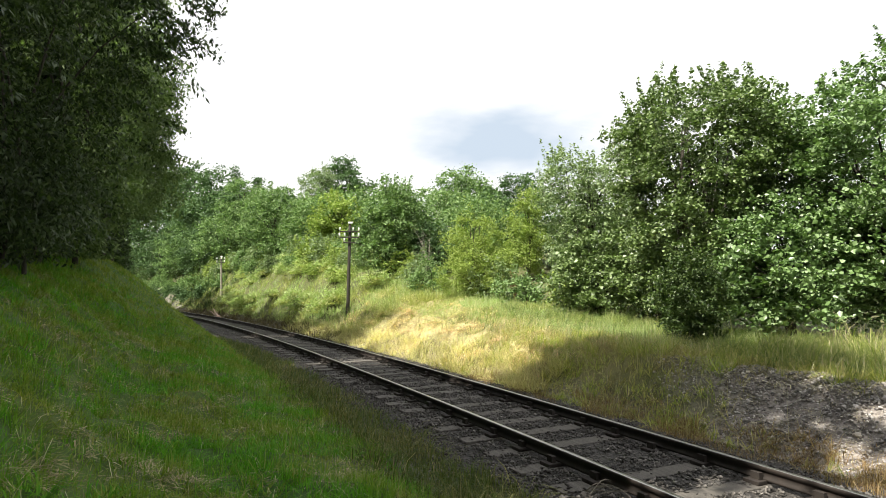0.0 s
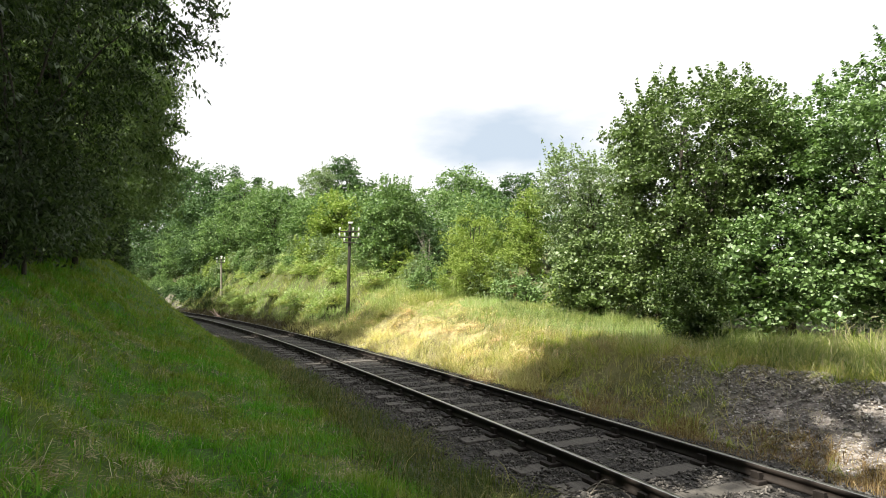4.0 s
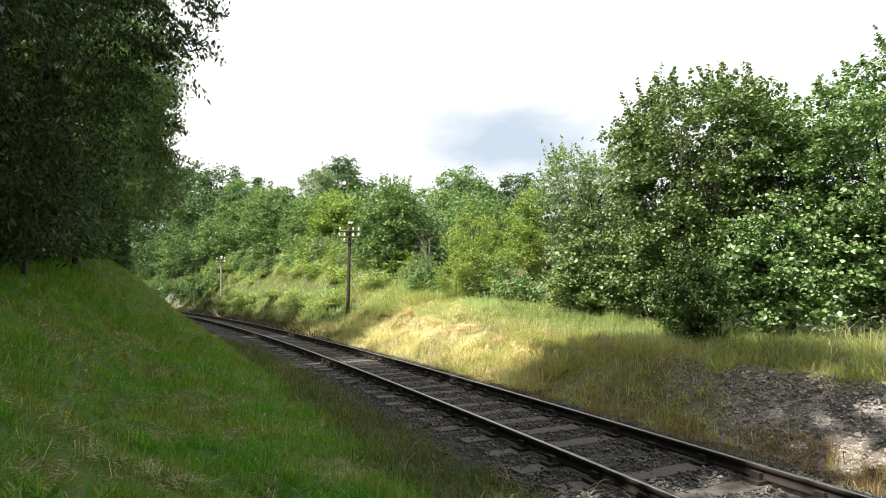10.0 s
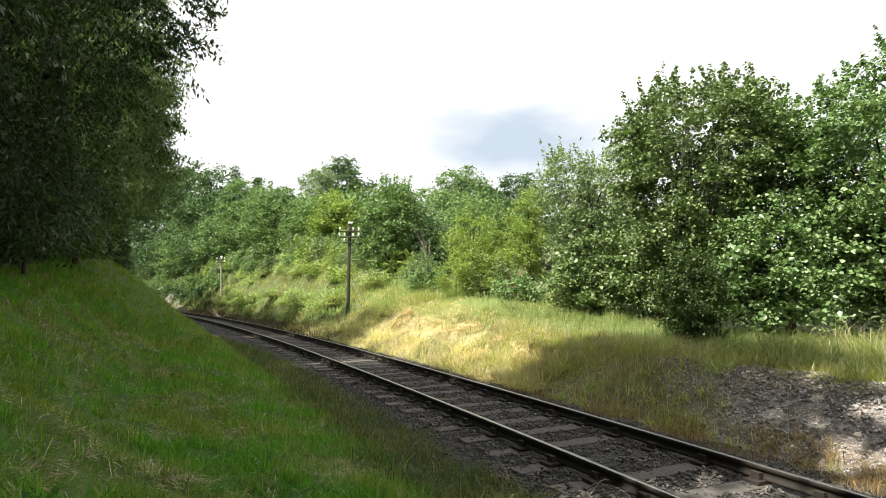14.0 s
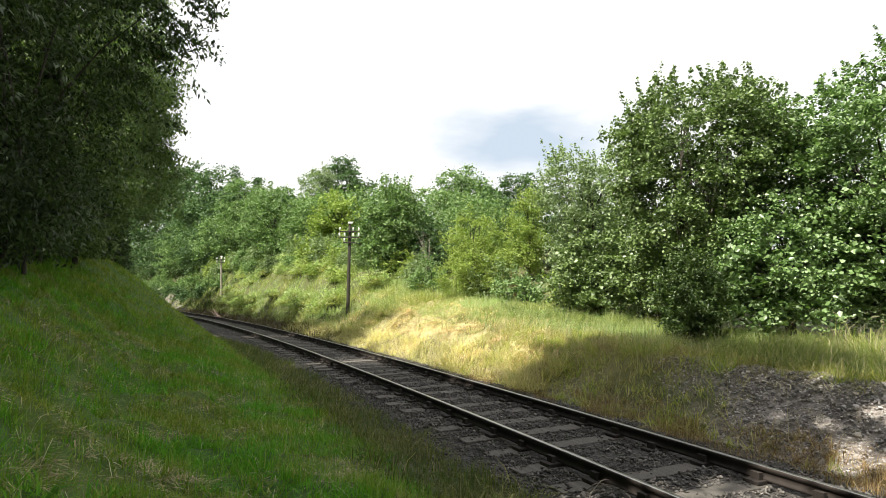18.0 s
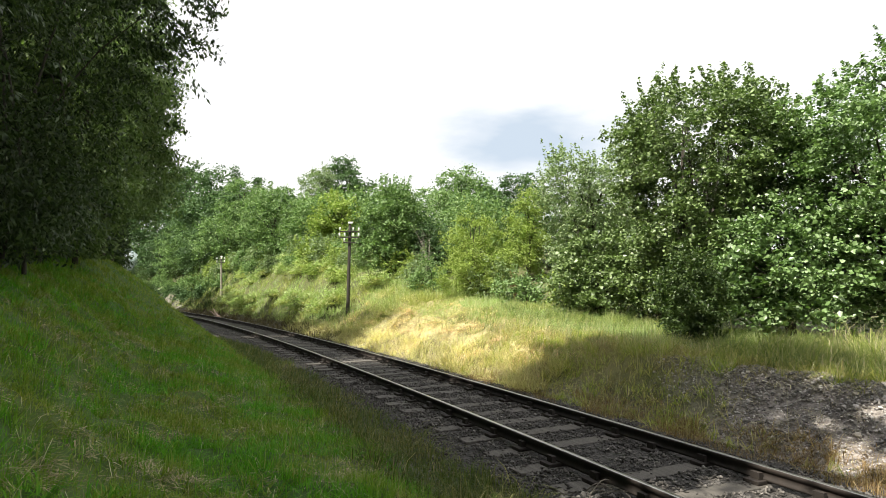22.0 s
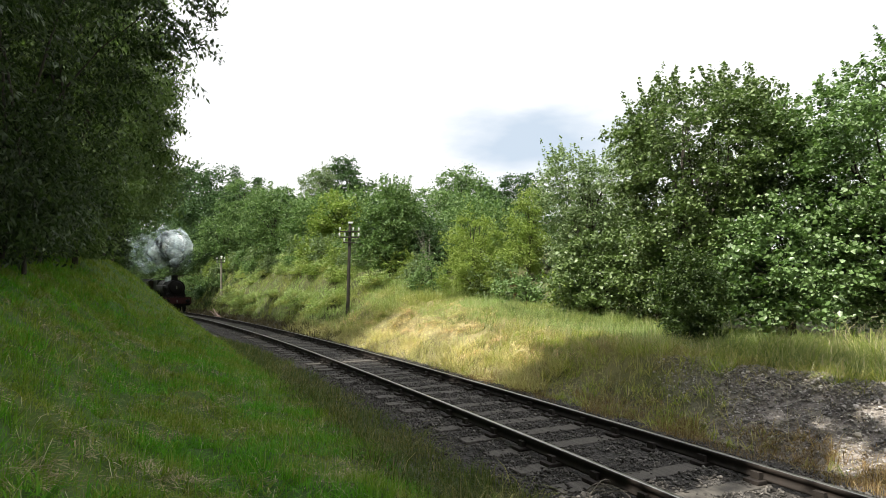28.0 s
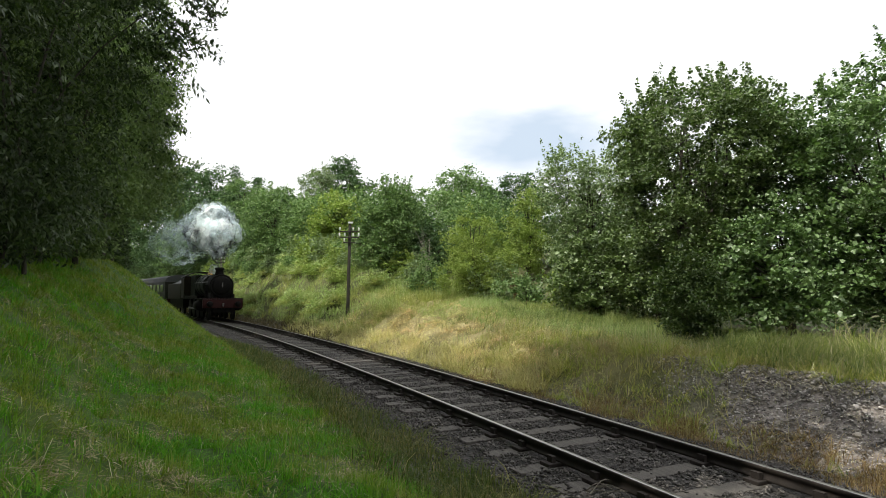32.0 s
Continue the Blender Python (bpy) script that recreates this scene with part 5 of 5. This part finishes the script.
def loose_stones(name, parent, mat, seed, n, s_rng, d_rng, size, zf, keep):
    """Single broken stones that lie on top of the rest."""
    g = np.random.default_rng(seed)
    shapes = []
    for k in range(12):
        bm = bmesh.new()
        bmesh.ops.create_icosphere(bm, subdivisions=1, radius=1)
        for v in bm.verts:
            v.co = v.co * g.uniform(0.6, 1.15) + Vector(g.normal(0, 0.12, 3))
            v.co.z *= 0.6
        me = bpy.data.meshes.new(name)
        bm.to_mesh(me)
        bm.free()
        me.materials.append(mat)
        shapes.append(me)
    made = 0
    while made < n:
        s, d = g.uniform(s_rng[0], s_rng[1], 1), g.uniform(d_rng[0], d_rng[1], 1)
        x, y = track_np(s, d)
        if not keep(g, x, y, s, d)[0]:
            continue
        r = size * g.uniform(0.6, 1.4)
        ob = new(name, shapes[made % 12])
        ob.parent = parent
        ob.matrix_basis = pose(float(x[0]), float(y[0]), float(zf(x, y, s, d)[0]) + 0.3 * r, g.uniform(-25, 25), g.uniform(-25, 25), g.uniform(0, 360)) @ Matrix.Scale(r, 4)
        made += 1


loose_stones("ballast_stone", LINE, M_LOOSE, 47, 300, (2.0, 7.5), (-1.75, 1.9), 0.026, lambda x, y, s, d: -0.165 - 0.06 * ease(1.1, 1.9, np.abs(d)) + 0.016 * waves(x, y, 0.7, 43), between_sleepers)
loose_stones("spoil_stone", GROUND, M_CHIP, 48, 300, (2.0, 8.0), (-3.7, -1.9), 0.024, lambda x, y, s, d: height(x, y) + 0.015, on_heap)
arching("crest_straw", "pale dead grass hanging over the top of the spoil", M_STRAW, 79, 170, (2.2, 8.0), (-3.7, -3.15), 0.3, 0.008, per=14, rise=(0.1, 0.9), spread=0.12)

M_ROCK = solid("pale_stone", (0.3, 0.27, 0.23), (0.55, 0.5, 0.44), 8, 0.9, bmp=0.4, bsize=0.02)
for k, (x, y, r) in enumerate(((4.85, 6.9, 0.045), (4.4, 7.3, 0.03), (5.2, 7.4, 0.045), (3.9, 7.9, 0.03), (3.6, 7.1, 0.03), (5.0, 8.3, 0.035))):
    rock(x, y, r, k + 1)

for x0, y0, x1, y1, z1, r0 in ((-18.0, 46.6, -19.1, 48.3, 0.42, 0.09), (-18.3, 46.9, -18.9, 48.6, 0.2, 0.07), (-17.9, 46.9, -19.4, 48.2, 0.28, 0.06)):
    pts = np.array([(x0 + (x1 - x0) * u, y0 + (y1 - y0) * u, -0.2 + (z1 + 0.2) * u + 0.06 * math.sin(9 * u), r0 * (1 - 0.4 * u)) for u in np.linspace(0, 1, 6)])
    tagged(np_part("fallen_branch", *tubes([pts], 7), M_PINKWOOD, smooth=True), "pale pinkish fallen branch at the foot of the far bank", "branch", group="branches beside the line")


# ---- the train ----
def wheelset(root, xs, r, spokes, mat):
    """Pairs of wheels: a tyre with its hub, and spokes of one shape."""
    out, w, shape = [], 0.14, None
    for x in xs:
        for y in (-0.75, 0.75):
            bm = lathe(bmesh.new(), [(r - 0.12, -w / 2), (r, -w / 2), (r, w / 2 - 0.02), (r + 0.02, w / 2), (r - 0.12, w / 2)], axis='Y', seg=28)
            lathe(bm, [(0.14, -w / 2 - 0.03), (0.14, w / 2)], axis='Y', seg=12)
            wheel = part("wheel", bm, mat, root)
            wheel.matrix_basis = pose(x, y, r)
            for i in range(spokes):
                if shape is None:
                    spoke = part("spoke", box(bmesh.new(), 0.1, r - 0.08, -w / 4, w / 4, -0.035, 0.035), mat, wheel)
                    shape = spoke.data
                else:
                    spoke = new("spoke", shape)
                    spoke.parent = wheel
                spoke.matrix_basis = pose(0, 0, 0, 0, 360 * i / spokes, 0)
            out.append((wheel, x, y, r))
    return out


WHEELS = []


def locomotive():
    """Tender engine; x forward from the buffers, which are at x = 0."""
    root = tagged(empty("steam_locomotive"), "black steam locomotive with a red buffer beam and white exhaust", "locomotive")
    beam = part("buffer_beam", box(bmesh.new(), -0.62, -0.5, -1.25, 1.25, 0.8, 1.36, 0.02), M_RED, root, "red painted buffer beam")
    for y in (-0.87, 0.87):
        part("buffer", lathe(bmesh.new(), [(0.15, -0.5), (0.12, -0.3), (0.08, -0.28), (0.08, -0.06), (0.19, -0.05), (0.18, 0.0)], 'X', (0, y, 1.06), 18), M_BLACK, beam, smooth=True)
    part("coupling_hook", box(bmesh.new(), -0.5, -0.3, -0.04, 0.04, 0.9, 1.12, 0.02), M_STEEL, beam)
    part("valance", box(bmesh.new(), -0.9, -0.62, -1.2, 1.2, 1.0, 1.44, 0.03), M_RED, root)
    part("running_board", box(bmesh.new(), -10.2, -0.6, -1.3, 1.3, 1.36, 1.42, 0.015), M_BLACK, root)
    part("frame", box(bmesh.new(), -10.0, -0.7, -0.6, 0.6, 0.5, 1.36, 0.02), M_BLACK, root)
    part("smokebox", lathe(bmesh.new(), [(0.76, -2.75), (0.76, -1.05), (0.73, -1.0)], 'X', (0, 0, 2.26), 36), M_BLACK, root, "soot-black smokebox", smooth=False)
    door = part("smokebox_door", lathe(bmesh.new(), [(0.63, -1.0), (0.63, -0.97), (0.5, -0.9), (0.25, -0.86), (0.02, -0.85)], 'X', (0, 0, 2.26), 36), M_BLACK, root, smooth=True)
    part("door_handle", box(bmesh.new(), -0.86, -0.78, -0.03, 0.03, 2.16, 2.46, 0.012), M_STEEL, door)
    part("smokebox_saddle", box(bmesh.new(), -2.6, -1.2, -0.6, 0.6, 1.36, 1.9, 0.05), M_BLACK, root)
    part("boiler", lathe(bmesh.new(), [(0.71, -2.75), (0.73, -4.0), (0.80, -6.6)], 'X', (0, 0, 2.32), 36), M_LOCO, root, "dark green boiler", smooth=True)
    for x in (-3.6, -4.8, -5.9):
        part("boiler_band", lathe(bmesh.new(), [(0.745 + (-x - 3.6) * 0.026, x), (0.745 + (-x - 3.6) * 0.026, x - 0.06)], 'X', (0, 0, 2.32), 36), M_BLACK, root)
    part("firebox", box(bmesh.new(), -8.7, -6.55, -0.8, 0.8, 1.42, 3.12, 0.14), M_LOCO, root)
    part("chimney", lathe(bmesh.new(), [(0.34, 2.95), (0.27, 3.12), (0.24, 3.32), (0.31, 3.38), (0.31, 3.47), (0.2, 3.5)], 'Z', (-1.95, 0, 0), 24), M_BLACK, root, "black chimney with a rim", smooth=True)
    part("safety_valve", lathe(bmesh.new(), [(0.26, 3.0), (0.17, 3.15), (0.13, 3.36), (0.16, 3.42)], 'Z', (-5.2, 0, 0), 20), M_BRASS, root, "polished brass safety valve bonnet", smooth=True)
    cab = bmesh.new()
    box(cab, -10.2, -8.7, 1.2, 1.26, 1.42, 2.9, 0.02)
    box(cab, -10.2, -8.7, -1.26, -1.2, 1.42, 2.9, 0.02)
    box(cab, -8.76, -8.7, -1.2, 1.2, 1.42, 3.05, 0.02)
    part("cab", cab, M_CAB, root, "dull brown-green cab sides")
    rf = bmesh.new()
    for i in range(9):
        a0, a1 = -1 + 2 * i / 9, -1 + 2 * (i + 1) / 9
        z0, z1 = 3.42 - 0.45 * a0 * a0, 3.42 - 0.45 * a1 * a1
        p = [rf.verts.new(c) for c in ((-10.5, a0 * 1.32, z0), (-8.6, a0 * 1.32, z0), (-8.6, a1 * 1.32, z1), (-10.5, a1 * 1.32, z1))]
        q = [rf.verts.new(v.co - Vector((0, 0, 0.05))) for v in p]
        rf.faces.new(p), rf.faces.new(q[::-1])
        for k in range(4):
            rf.faces.new((p[k], q[k], q[(k + 1) % 4], p[(k + 1) % 4]))
    part("cab_roof", rf, M_BLACK, root)
    for y in (-1.14, 1.14):
        part("cylinder", lathe(bmesh.new(), [(0.34, -2.7), (0.36, -2.65), (0.36, -1.55), (0.3, -1.45)], 'X', (0, y * 1.0, 0.95), 20), M_BLACK, root, smooth=True)
        part("splasher", box(bmesh.new(), -8.6, -3.0, y - 0.08, y + 0.08, 1.42, 1.58, 0.04), M_BLACK, root)
        part("handrail", lathe(bmesh.new(), [(0.02, -6.4), (0.02, -1.1)], 'X', (0, y * 0.76, 2.5), 8), M_STEEL, root)
        part("steam_pipe", lathe(bmesh.new(), [(0.11, 1.2), (0.11, 2.3)], 'Z', (-1.9, y * 0.72, 0), 12), M_BLACK, root)
        part("lamp_iron", box(bmesh.new(), -0.85, -0.72, y * 0.6 - 0.08, y * 0.6 + 0.08, 1.42, 1.72, 0.02), M_BLACK, root)
    ws = wheelset(root, (-1.15,), 0.48, 10, M_BLACK) + wheelset(root, (-3.4, -5.0, -6.7, -8.4), 0.70, 16, M_BLACK)
    WHEELS.extend(ws)
    for y in (-0.92, 0.92):
        part("coupling_rod", box(bmesh.new(), -8.5, -3.3, y - 0.03, y + 0.03, 0.62, 0.74, 0.02), M_STEEL, root)
    return root


def tender():
    root = tagged(empty("tender"), "dark coal tender behind the locomotive", "tender")
    part("tank", box(bmesh.new(), -6.4, 0.0, -1.22, 1.22, 1.3, 2.55, 0.06), M_CAB, root, "dull brown-green tender tank")
    g = np.random.default_rng(8)
    bm = bmesh.new()
    bmesh.ops.create_grid(bm, x_segments=14, y_segments=7, size=1)
    for v in bm.verts:
        v.co = Vector((-2.6 + v.co.x * 2.4, v.co.y * 1.1, 2.5 + max(0, 0.5 * (1 - v.co.y ** 2) * (1 - v.co.x ** 2)) + g.uniform(0, 0.12)))
    part("coal", bm, M_COAL, root, "heap of coal")
    part("frame", box(bmesh.new(), -6.5, 0.0, -1.0, 1.0, 0.6, 1.3, 0.03), M_BLACK, root)
    part("rear_beam", box(bmesh.new(), -6.62, -6.5, -1.25, 1.25, 0.85, 1.3, 0.02), M_RED, root)
    WHEELS.extend(wheelset(root, (-1.0, -3.2, -5.4), 0.6, 12, M_BLACK))
    return root


def coach():
    root = tagged(empty("railway_coach"), "olive railway coach with a grey rounded roof", "coach", group="coaches of the train")
    L = 18.0
    part("body", box(bmesh.new(), -L, 0, -1.33, 1.33, 1.05, 2.8, 0.05), M_COACH, root)
    rf = bmesh.new()
    sec = [(-1.36 + 2.72 * i / 14, 2.77 + 0.66 * math.sqrt(max(0.0, 1 - (-1 + 2 * i / 14) ** 2)) ** 0.8) for i in range(15)]
    a = [rf.verts.new((0.03, y, z)) for y, z in sec]
    b = [rf.verts.new((-L - 0.03, y, z)) for y, z in sec]
    for i in range(14):
        rf.faces.new((a[i], a[i + 1], b[i + 1], b[i]))
    rf.faces.new(a), rf.faces.new(b[::-1]), rf.faces.new((a[0], b[0], b[-1], a[-1]))
    bmesh.ops.recalc_face_normals(rf, faces=rf.faces)
    part("roof", rf, M_ROOF, root, "grey roof")
    for k in range(9):
        for y in (-1.335, 1.335):
            w = part("window", box(bmesh.new(), -L + 1.2 + k * 1.85, -L + 2.4 + k * 1.85, y - 0.02, y + 0.02, 1.85, 2.55, 0.015), M_WINDOW, root, "dark glass window")
    part("underframe", box(bmesh.new(), -L, 0, -1.1, 1.1, 0.75, 1.05, 0.03), M_BLACK, root)
    for x in (-2.2, -4.6, -L + 4.6, -L + 2.2):
        WHEELS.extend(wheelset(root, (x,), 0.46, 8, M_BLACK))
    return root


LOCO, TENDER = locomotive(), tender()
COACHES = [coach(), coach()]
TRAIN = [(LOCO, 0.0, 10.3), (TENDER, 10.7, 6.6), (COACHES[0], 18.1, 18.0), (COACHES[1], 36.9, 18.0)]


# ---- steam: billows inside ragged veils ----
def core_mat():
    m, nt, b = nodes("dense_steam")
    b.inputs["Base Color"].default_value = (0.84, 0.92, 0.935, 1)
    b.inputs["Roughness"].default_value, b.inputs["Specular IOR Level"].default_value = 1.0, 0.0
    b.inputs["Subsurface Weight"].default_value, b.inputs["Subsurface Scale"].default_value = 1.0, 2.2
    b.inputs["Subsurface Radius"].default_value = (1.0, 1.0, 1.0)
    return m


M_CORE = core_mat()


def shell_mat(name, col, alpha, lo, hi, scale):
    """A ragged veil: its cover follows soft noise in the puff's own space."""
    m, nt, b = nodes(name)
    b.inputs["Base Color"].default_value = (*col, 1)
    b.inputs["Roughness"].default_value, b.inputs["Specular IOR Level"].default_value = 1.0, 0.0
    t = nt.nodes.new("ShaderNodeBsdfTranslucent")
    t.inputs[0].default_value = (*col, 1)
    ms = nt.nodes.new("ShaderNodeMixShader")
    ms.inputs[0].default_value = 0.5
    tr = nt.nodes.new("ShaderNodeBsdfTransparent")
    ma = nt.nodes.new("ShaderNodeMixShader")
    nt.links.new(ramp(nt, noise_tex(nt, scale, 5, 0.6), [(lo, (0, 0, 0)), (hi, (alpha, alpha, alpha))]), ma.inputs[0])
    nt.links.new(b.outputs[0], ms.inputs[1])
    nt.links.new(t.outputs[0], ms.inputs[2])
    nt.links.new(tr.outputs[0], ma.inputs[1])
    nt.links.new(ms.outputs[0], ma.inputs[2])
    nt.links.new(ma.outputs[0], nt.nodes["Material Output"].inputs[0])
    return m


STEAM = (0.82, 0.91, 0.925)
SHELLS = [(1.0, shell_mat("outer_steam", STEAM, 0.4, 0.5, 0.74, 1.3)), (0.9, shell_mat("inner_steam", STEAM, 0.85, 0.38, 0.66, 1.1))]
HAZE = [(1.0, shell_mat("thin_haze", (0.7, 0.84, 0.88), 0.34, 0.46, 0.72, 1.0))]
SMOKE = [(1.0, shell_mat("outer_smoke", (0.08, 0.09, 0.1), 0.5, 0.45, 0.7, 2.0)), (0.7, shell_mat("inner_smoke", (0.08, 0.09, 0.1), 0.6, 0.4, 0.65, 2.0))]


def lump(r, seed, rough):
    """A lumpy ball."""
    g = np.random.default_rng(seed)
    off = Vector(g.uniform(-9, 9, 3))
    bm = bmesh.new()
    bmesh.ops.create_icosphere(bm, subdivisions=4 if r > 0.6 else 3, radius=1)
    for v in bm.verts:
        v.co = v.co * r * (1 + rough * (0.3 * noise.noise(v.co * 1.3 + off) + 0.16 * noise.noise(v.co * 2.6 + off) + 0.1 * noise.noise(v.co * 5 + off)))
    return bm


def puff(name, label, r, shells, seed, core=0.7):
    """A billow: a dense heart inside ragged veils."""
    root = tagged(empty(name), label, "steam", group="exhaust of the locomotive")
    if core:
        part("billow", lump(r * core, seed, 0.8), M_CORE, root, smooth=True)
    for j, (k, mat) in enumerate(shells):
        part("wisp", lump(r * k, seed + 31 * (j + 1), 1.2), mat, root, smooth=True)
    return root


PUFFS = []
WHITE = "billowing white steam above the locomotive"
for i, (bk, up, side, r) in enumerate(((3.9, 6.3, -0.2, 1.6), (5.3, 6.0, 0.4, 1.4), (4.6, 7.0, 0.1, 1.15), (3.2, 5.5, -0.1, 0.9), (2.6, 4.75, 0.0, 0.5), (5.9, 6.9, 0.4, 0.8))):
    PUFFS.append((puff("steam_puff", WHITE, r, SHELLS, 400 + i, 0.7 if r > 0.6 else 0), bk, up, side))
for i, (bk, up, side, r) in enumerate(((5.4, 6.2, 0.3, 1.9), (8.2, 6.2, 0.7, 1.7), (4.4, 7.2, 0.1, 1.4), (3.4, 5.7, -0.5, 1.3), (10.0, 5.6, 1.6, 1.7), (12.0, 6.3, 1.8, 1.6))):
    PUFFS.append((puff("steam_haze", "thin trailing edge of the steam", r, HAZE, 430 + i, 0), bk, up, side))
PUFFS.append((puff("smoke_puff", "thin dark smoke over the chimney", 0.6, SMOKE, 420, 0), 2.3, 4.25, 0.0))
PUFFS.append((puff("steam_wisp", "small wisp of steam by the boiler", 0.36, SHELLS, 421, 0), 3.1, 3.25, 0.3))


# ---- grey cloud drifting over the bright sky ----
def cloud_mat():
    m, nt, b = nodes("grey_cloud")
    co = nt.nodes.new("ShaderNodeTexCoord")
    gr = nt.nodes.new("ShaderNodeTexGradient")
    gr.gradient_type = 'SPHERICAL'
    nz = nt.nodes.new("ShaderNodeTexNoise")
    nz.inputs["Scale"].default_value, nz.inputs["Detail"].default_value = 2.2, 5
    nt.links.new(co.outputs["Object"], nz.inputs["Vector"])
    add = nt.nodes.new("ShaderNodeVectorMath")
    add.operation = 'MULTIPLY_ADD'
    add.inputs[1].default_value = (0.9, 0.9, 0.9)
    nt.links.new(nz.outputs[1], add.inputs[0])
    nt.links.new(co.outputs["Object"], add.inputs[2])
    sub = nt.nodes.new("ShaderNodeVectorMath")
    sub.operation = 'SUBTRACT'
    sub.inputs[1].default_value = (0.45, 0.45, 0.45)
    nt.links.new(add.outputs[0], sub.inputs[0])
    nt.links.new(sub.outputs[0], gr.inputs[0])
    a = ramp(nt, gr.outputs[1], [(0.0, (0, 0, 0)), (0.7, (0.85, 0.85, 0.85))])
    em = nt.nodes.new("ShaderNodeEmission")
    em.inputs[0].default_value, em.inputs[1].default_value = (0.27, 0.33, 0.40, 1), 1.0
    tr = nt.nodes.new("ShaderNodeBsdfTransparent")
    ms = nt.nodes.new("ShaderNodeMixShader")
    nt.links.new(a, ms.inputs[0])
    nt.links.new(tr.outputs[0], ms.inputs[1])
    nt.links.new(em.outputs[0], ms.inputs[2])
    nt.links.new(ms.outputs[0], nt.nodes["Material Output"].inputs[0])
    return m


def cloud():
    bm = bmesh.new()
    bmesh.ops.create_grid(bm, x_segments=12, y_segments=12, size=1.3)
    bmesh.ops.rotate(bm, verts=bm.verts, cent=(0, 0, 0), matrix=Matrix.Rotation(math.pi / 2, 3, 'X'))
    for v in bm.verts:
        v.co.y = -0.12 * (1 - min(1.0, v.co.x ** 2 + v.co.z ** 2))
    ob = part("cloud", bm, cloud_mat())
    ob.scale = (300, 150, 112)
    return tagged(ob, "soft blue-grey cloud in a white sky", "cloud", kind="structure")


CLOUD = cloud()
VEIL_WAY = Vector((-0.5, 0.866, 0))      # the cloud's edge comes in from the far bank


def cloud_veil():
    """Broken cloud, out of view, that drifts before the sun to dim it: many scattered shreds, thinner towards its
    leading edge.
    """
    g = np.random.default_rng(99)
    n = 19000
    u, v = g.uniform(0, 700, n), g.uniform(-300, 300, n)
    k = g.uniform(0, 1, n) < ease(-20, 100, u)
    u, v = u[k], v[k]
    m = np.array(VEIL_WAY)
    c = u[:, None] * m + v[:, None] * np.array([m[1], -m[0], 0]) + g.uniform(-30, 30, (len(u), 1)) * np.array(SUN_DIR)
    sd = np.array(SUN_DIR)
    nr = unit(g.normal(size=c.shape) * 0.3 + sd)
    a = unit(np.cross(nr, g.normal(size=c.shape)))
    b = np.cross(nr, a)
    r = g.uniform(2.2, 3.8, (len(u), 1))
    q = np.stack([c + a * r, c + b * r, c - a * r, c - b * r], 1).reshape(-1, 3)
    ob = np_part("thin_cloud", q, np.arange(len(q)).reshape(-1, 4), M_CORE)
    return tagged(ob, "broken white cloud out of view, drifting before the sun to dim it", "cloud", kind="structure")


VEIL = cloud_veil()


# ---- what moves ----
SWAYING = [o for o in scene.objects if o.parent is None and o.type == 'EMPTY' and o.get("category") == "tree" and -16 < o.location.x < 12 and o.location.y < 36]


def motions():
    # a light wind in the nearer trees
    for i, ob in enumerate(SWAYING):
        x, y, z = ob.location
        walk(ob, [(k * 0.8, pose(x, y, z, 0.22 * math.sin(k * 0.9 + i * 1.3) + 0.1 * math.sin(k * 2.3 + i), 0.28 * math.sin(k * 0.77 + i * 2.1), 0)) for k in range(41)])
    speed = 4.8
    for ob, back, length in TRAIN:
        rows = []
        for k in range(65):
            t = k * 0.5
            s = 40.05 + speed * (32.0 - t) + back
            x, y = on_track(s, 0)
            x2, y2 = on_track(s + length, 0)
            rows.append((t, pose(x, y, 0, 0, 0, math.degrees(math.atan2(y - y2, x - x2)))))
        walk(ob, rows)
    for w, x, y, r in WHEELS:
        rows, n = [], 193 if r > 0.55 else 257
        for k in range(n):
            t = 32.0 * k / (n - 1)
            rows.append((t, pose(x, y, r, 0, math.degrees(speed * t / r), 0)))
        walk(w, rows)
    for i, (ob, bk, up, side) in enumerate(PUFFS):
        rows = []
        for k in range(65):
            t = k * 0.5
            s = 40.05 + speed * (32.0 - t) + bk
            x, y = on_track(s, side)
            bob = 0.18 * math.sin(t * 2.1 + i * 1.7)
            rows.append((t, pose(x + bob * 0.6, y, up + bob, 12 * math.sin(t * 0.9 + i), 10 * math.sin(t * 1.1 + 2 * i), 20 * t + 40 * i)))
        walk(ob, rows)
    walk(CLOUD, [(t, pose(150 + 2.6 * (t - 9), 1200, 322)) for t in (0.0, 8.0, 16.0, 24.0, 32.0)])
    far = SUN_DIR * 3000
    walk(VEIL, [(t, Matrix.Translation(far + VEIL_WAY * (18 * (28 - t) - 8))) for t in (0.0, 8.0, 16.0, 24.0, 32.0)])


motions()
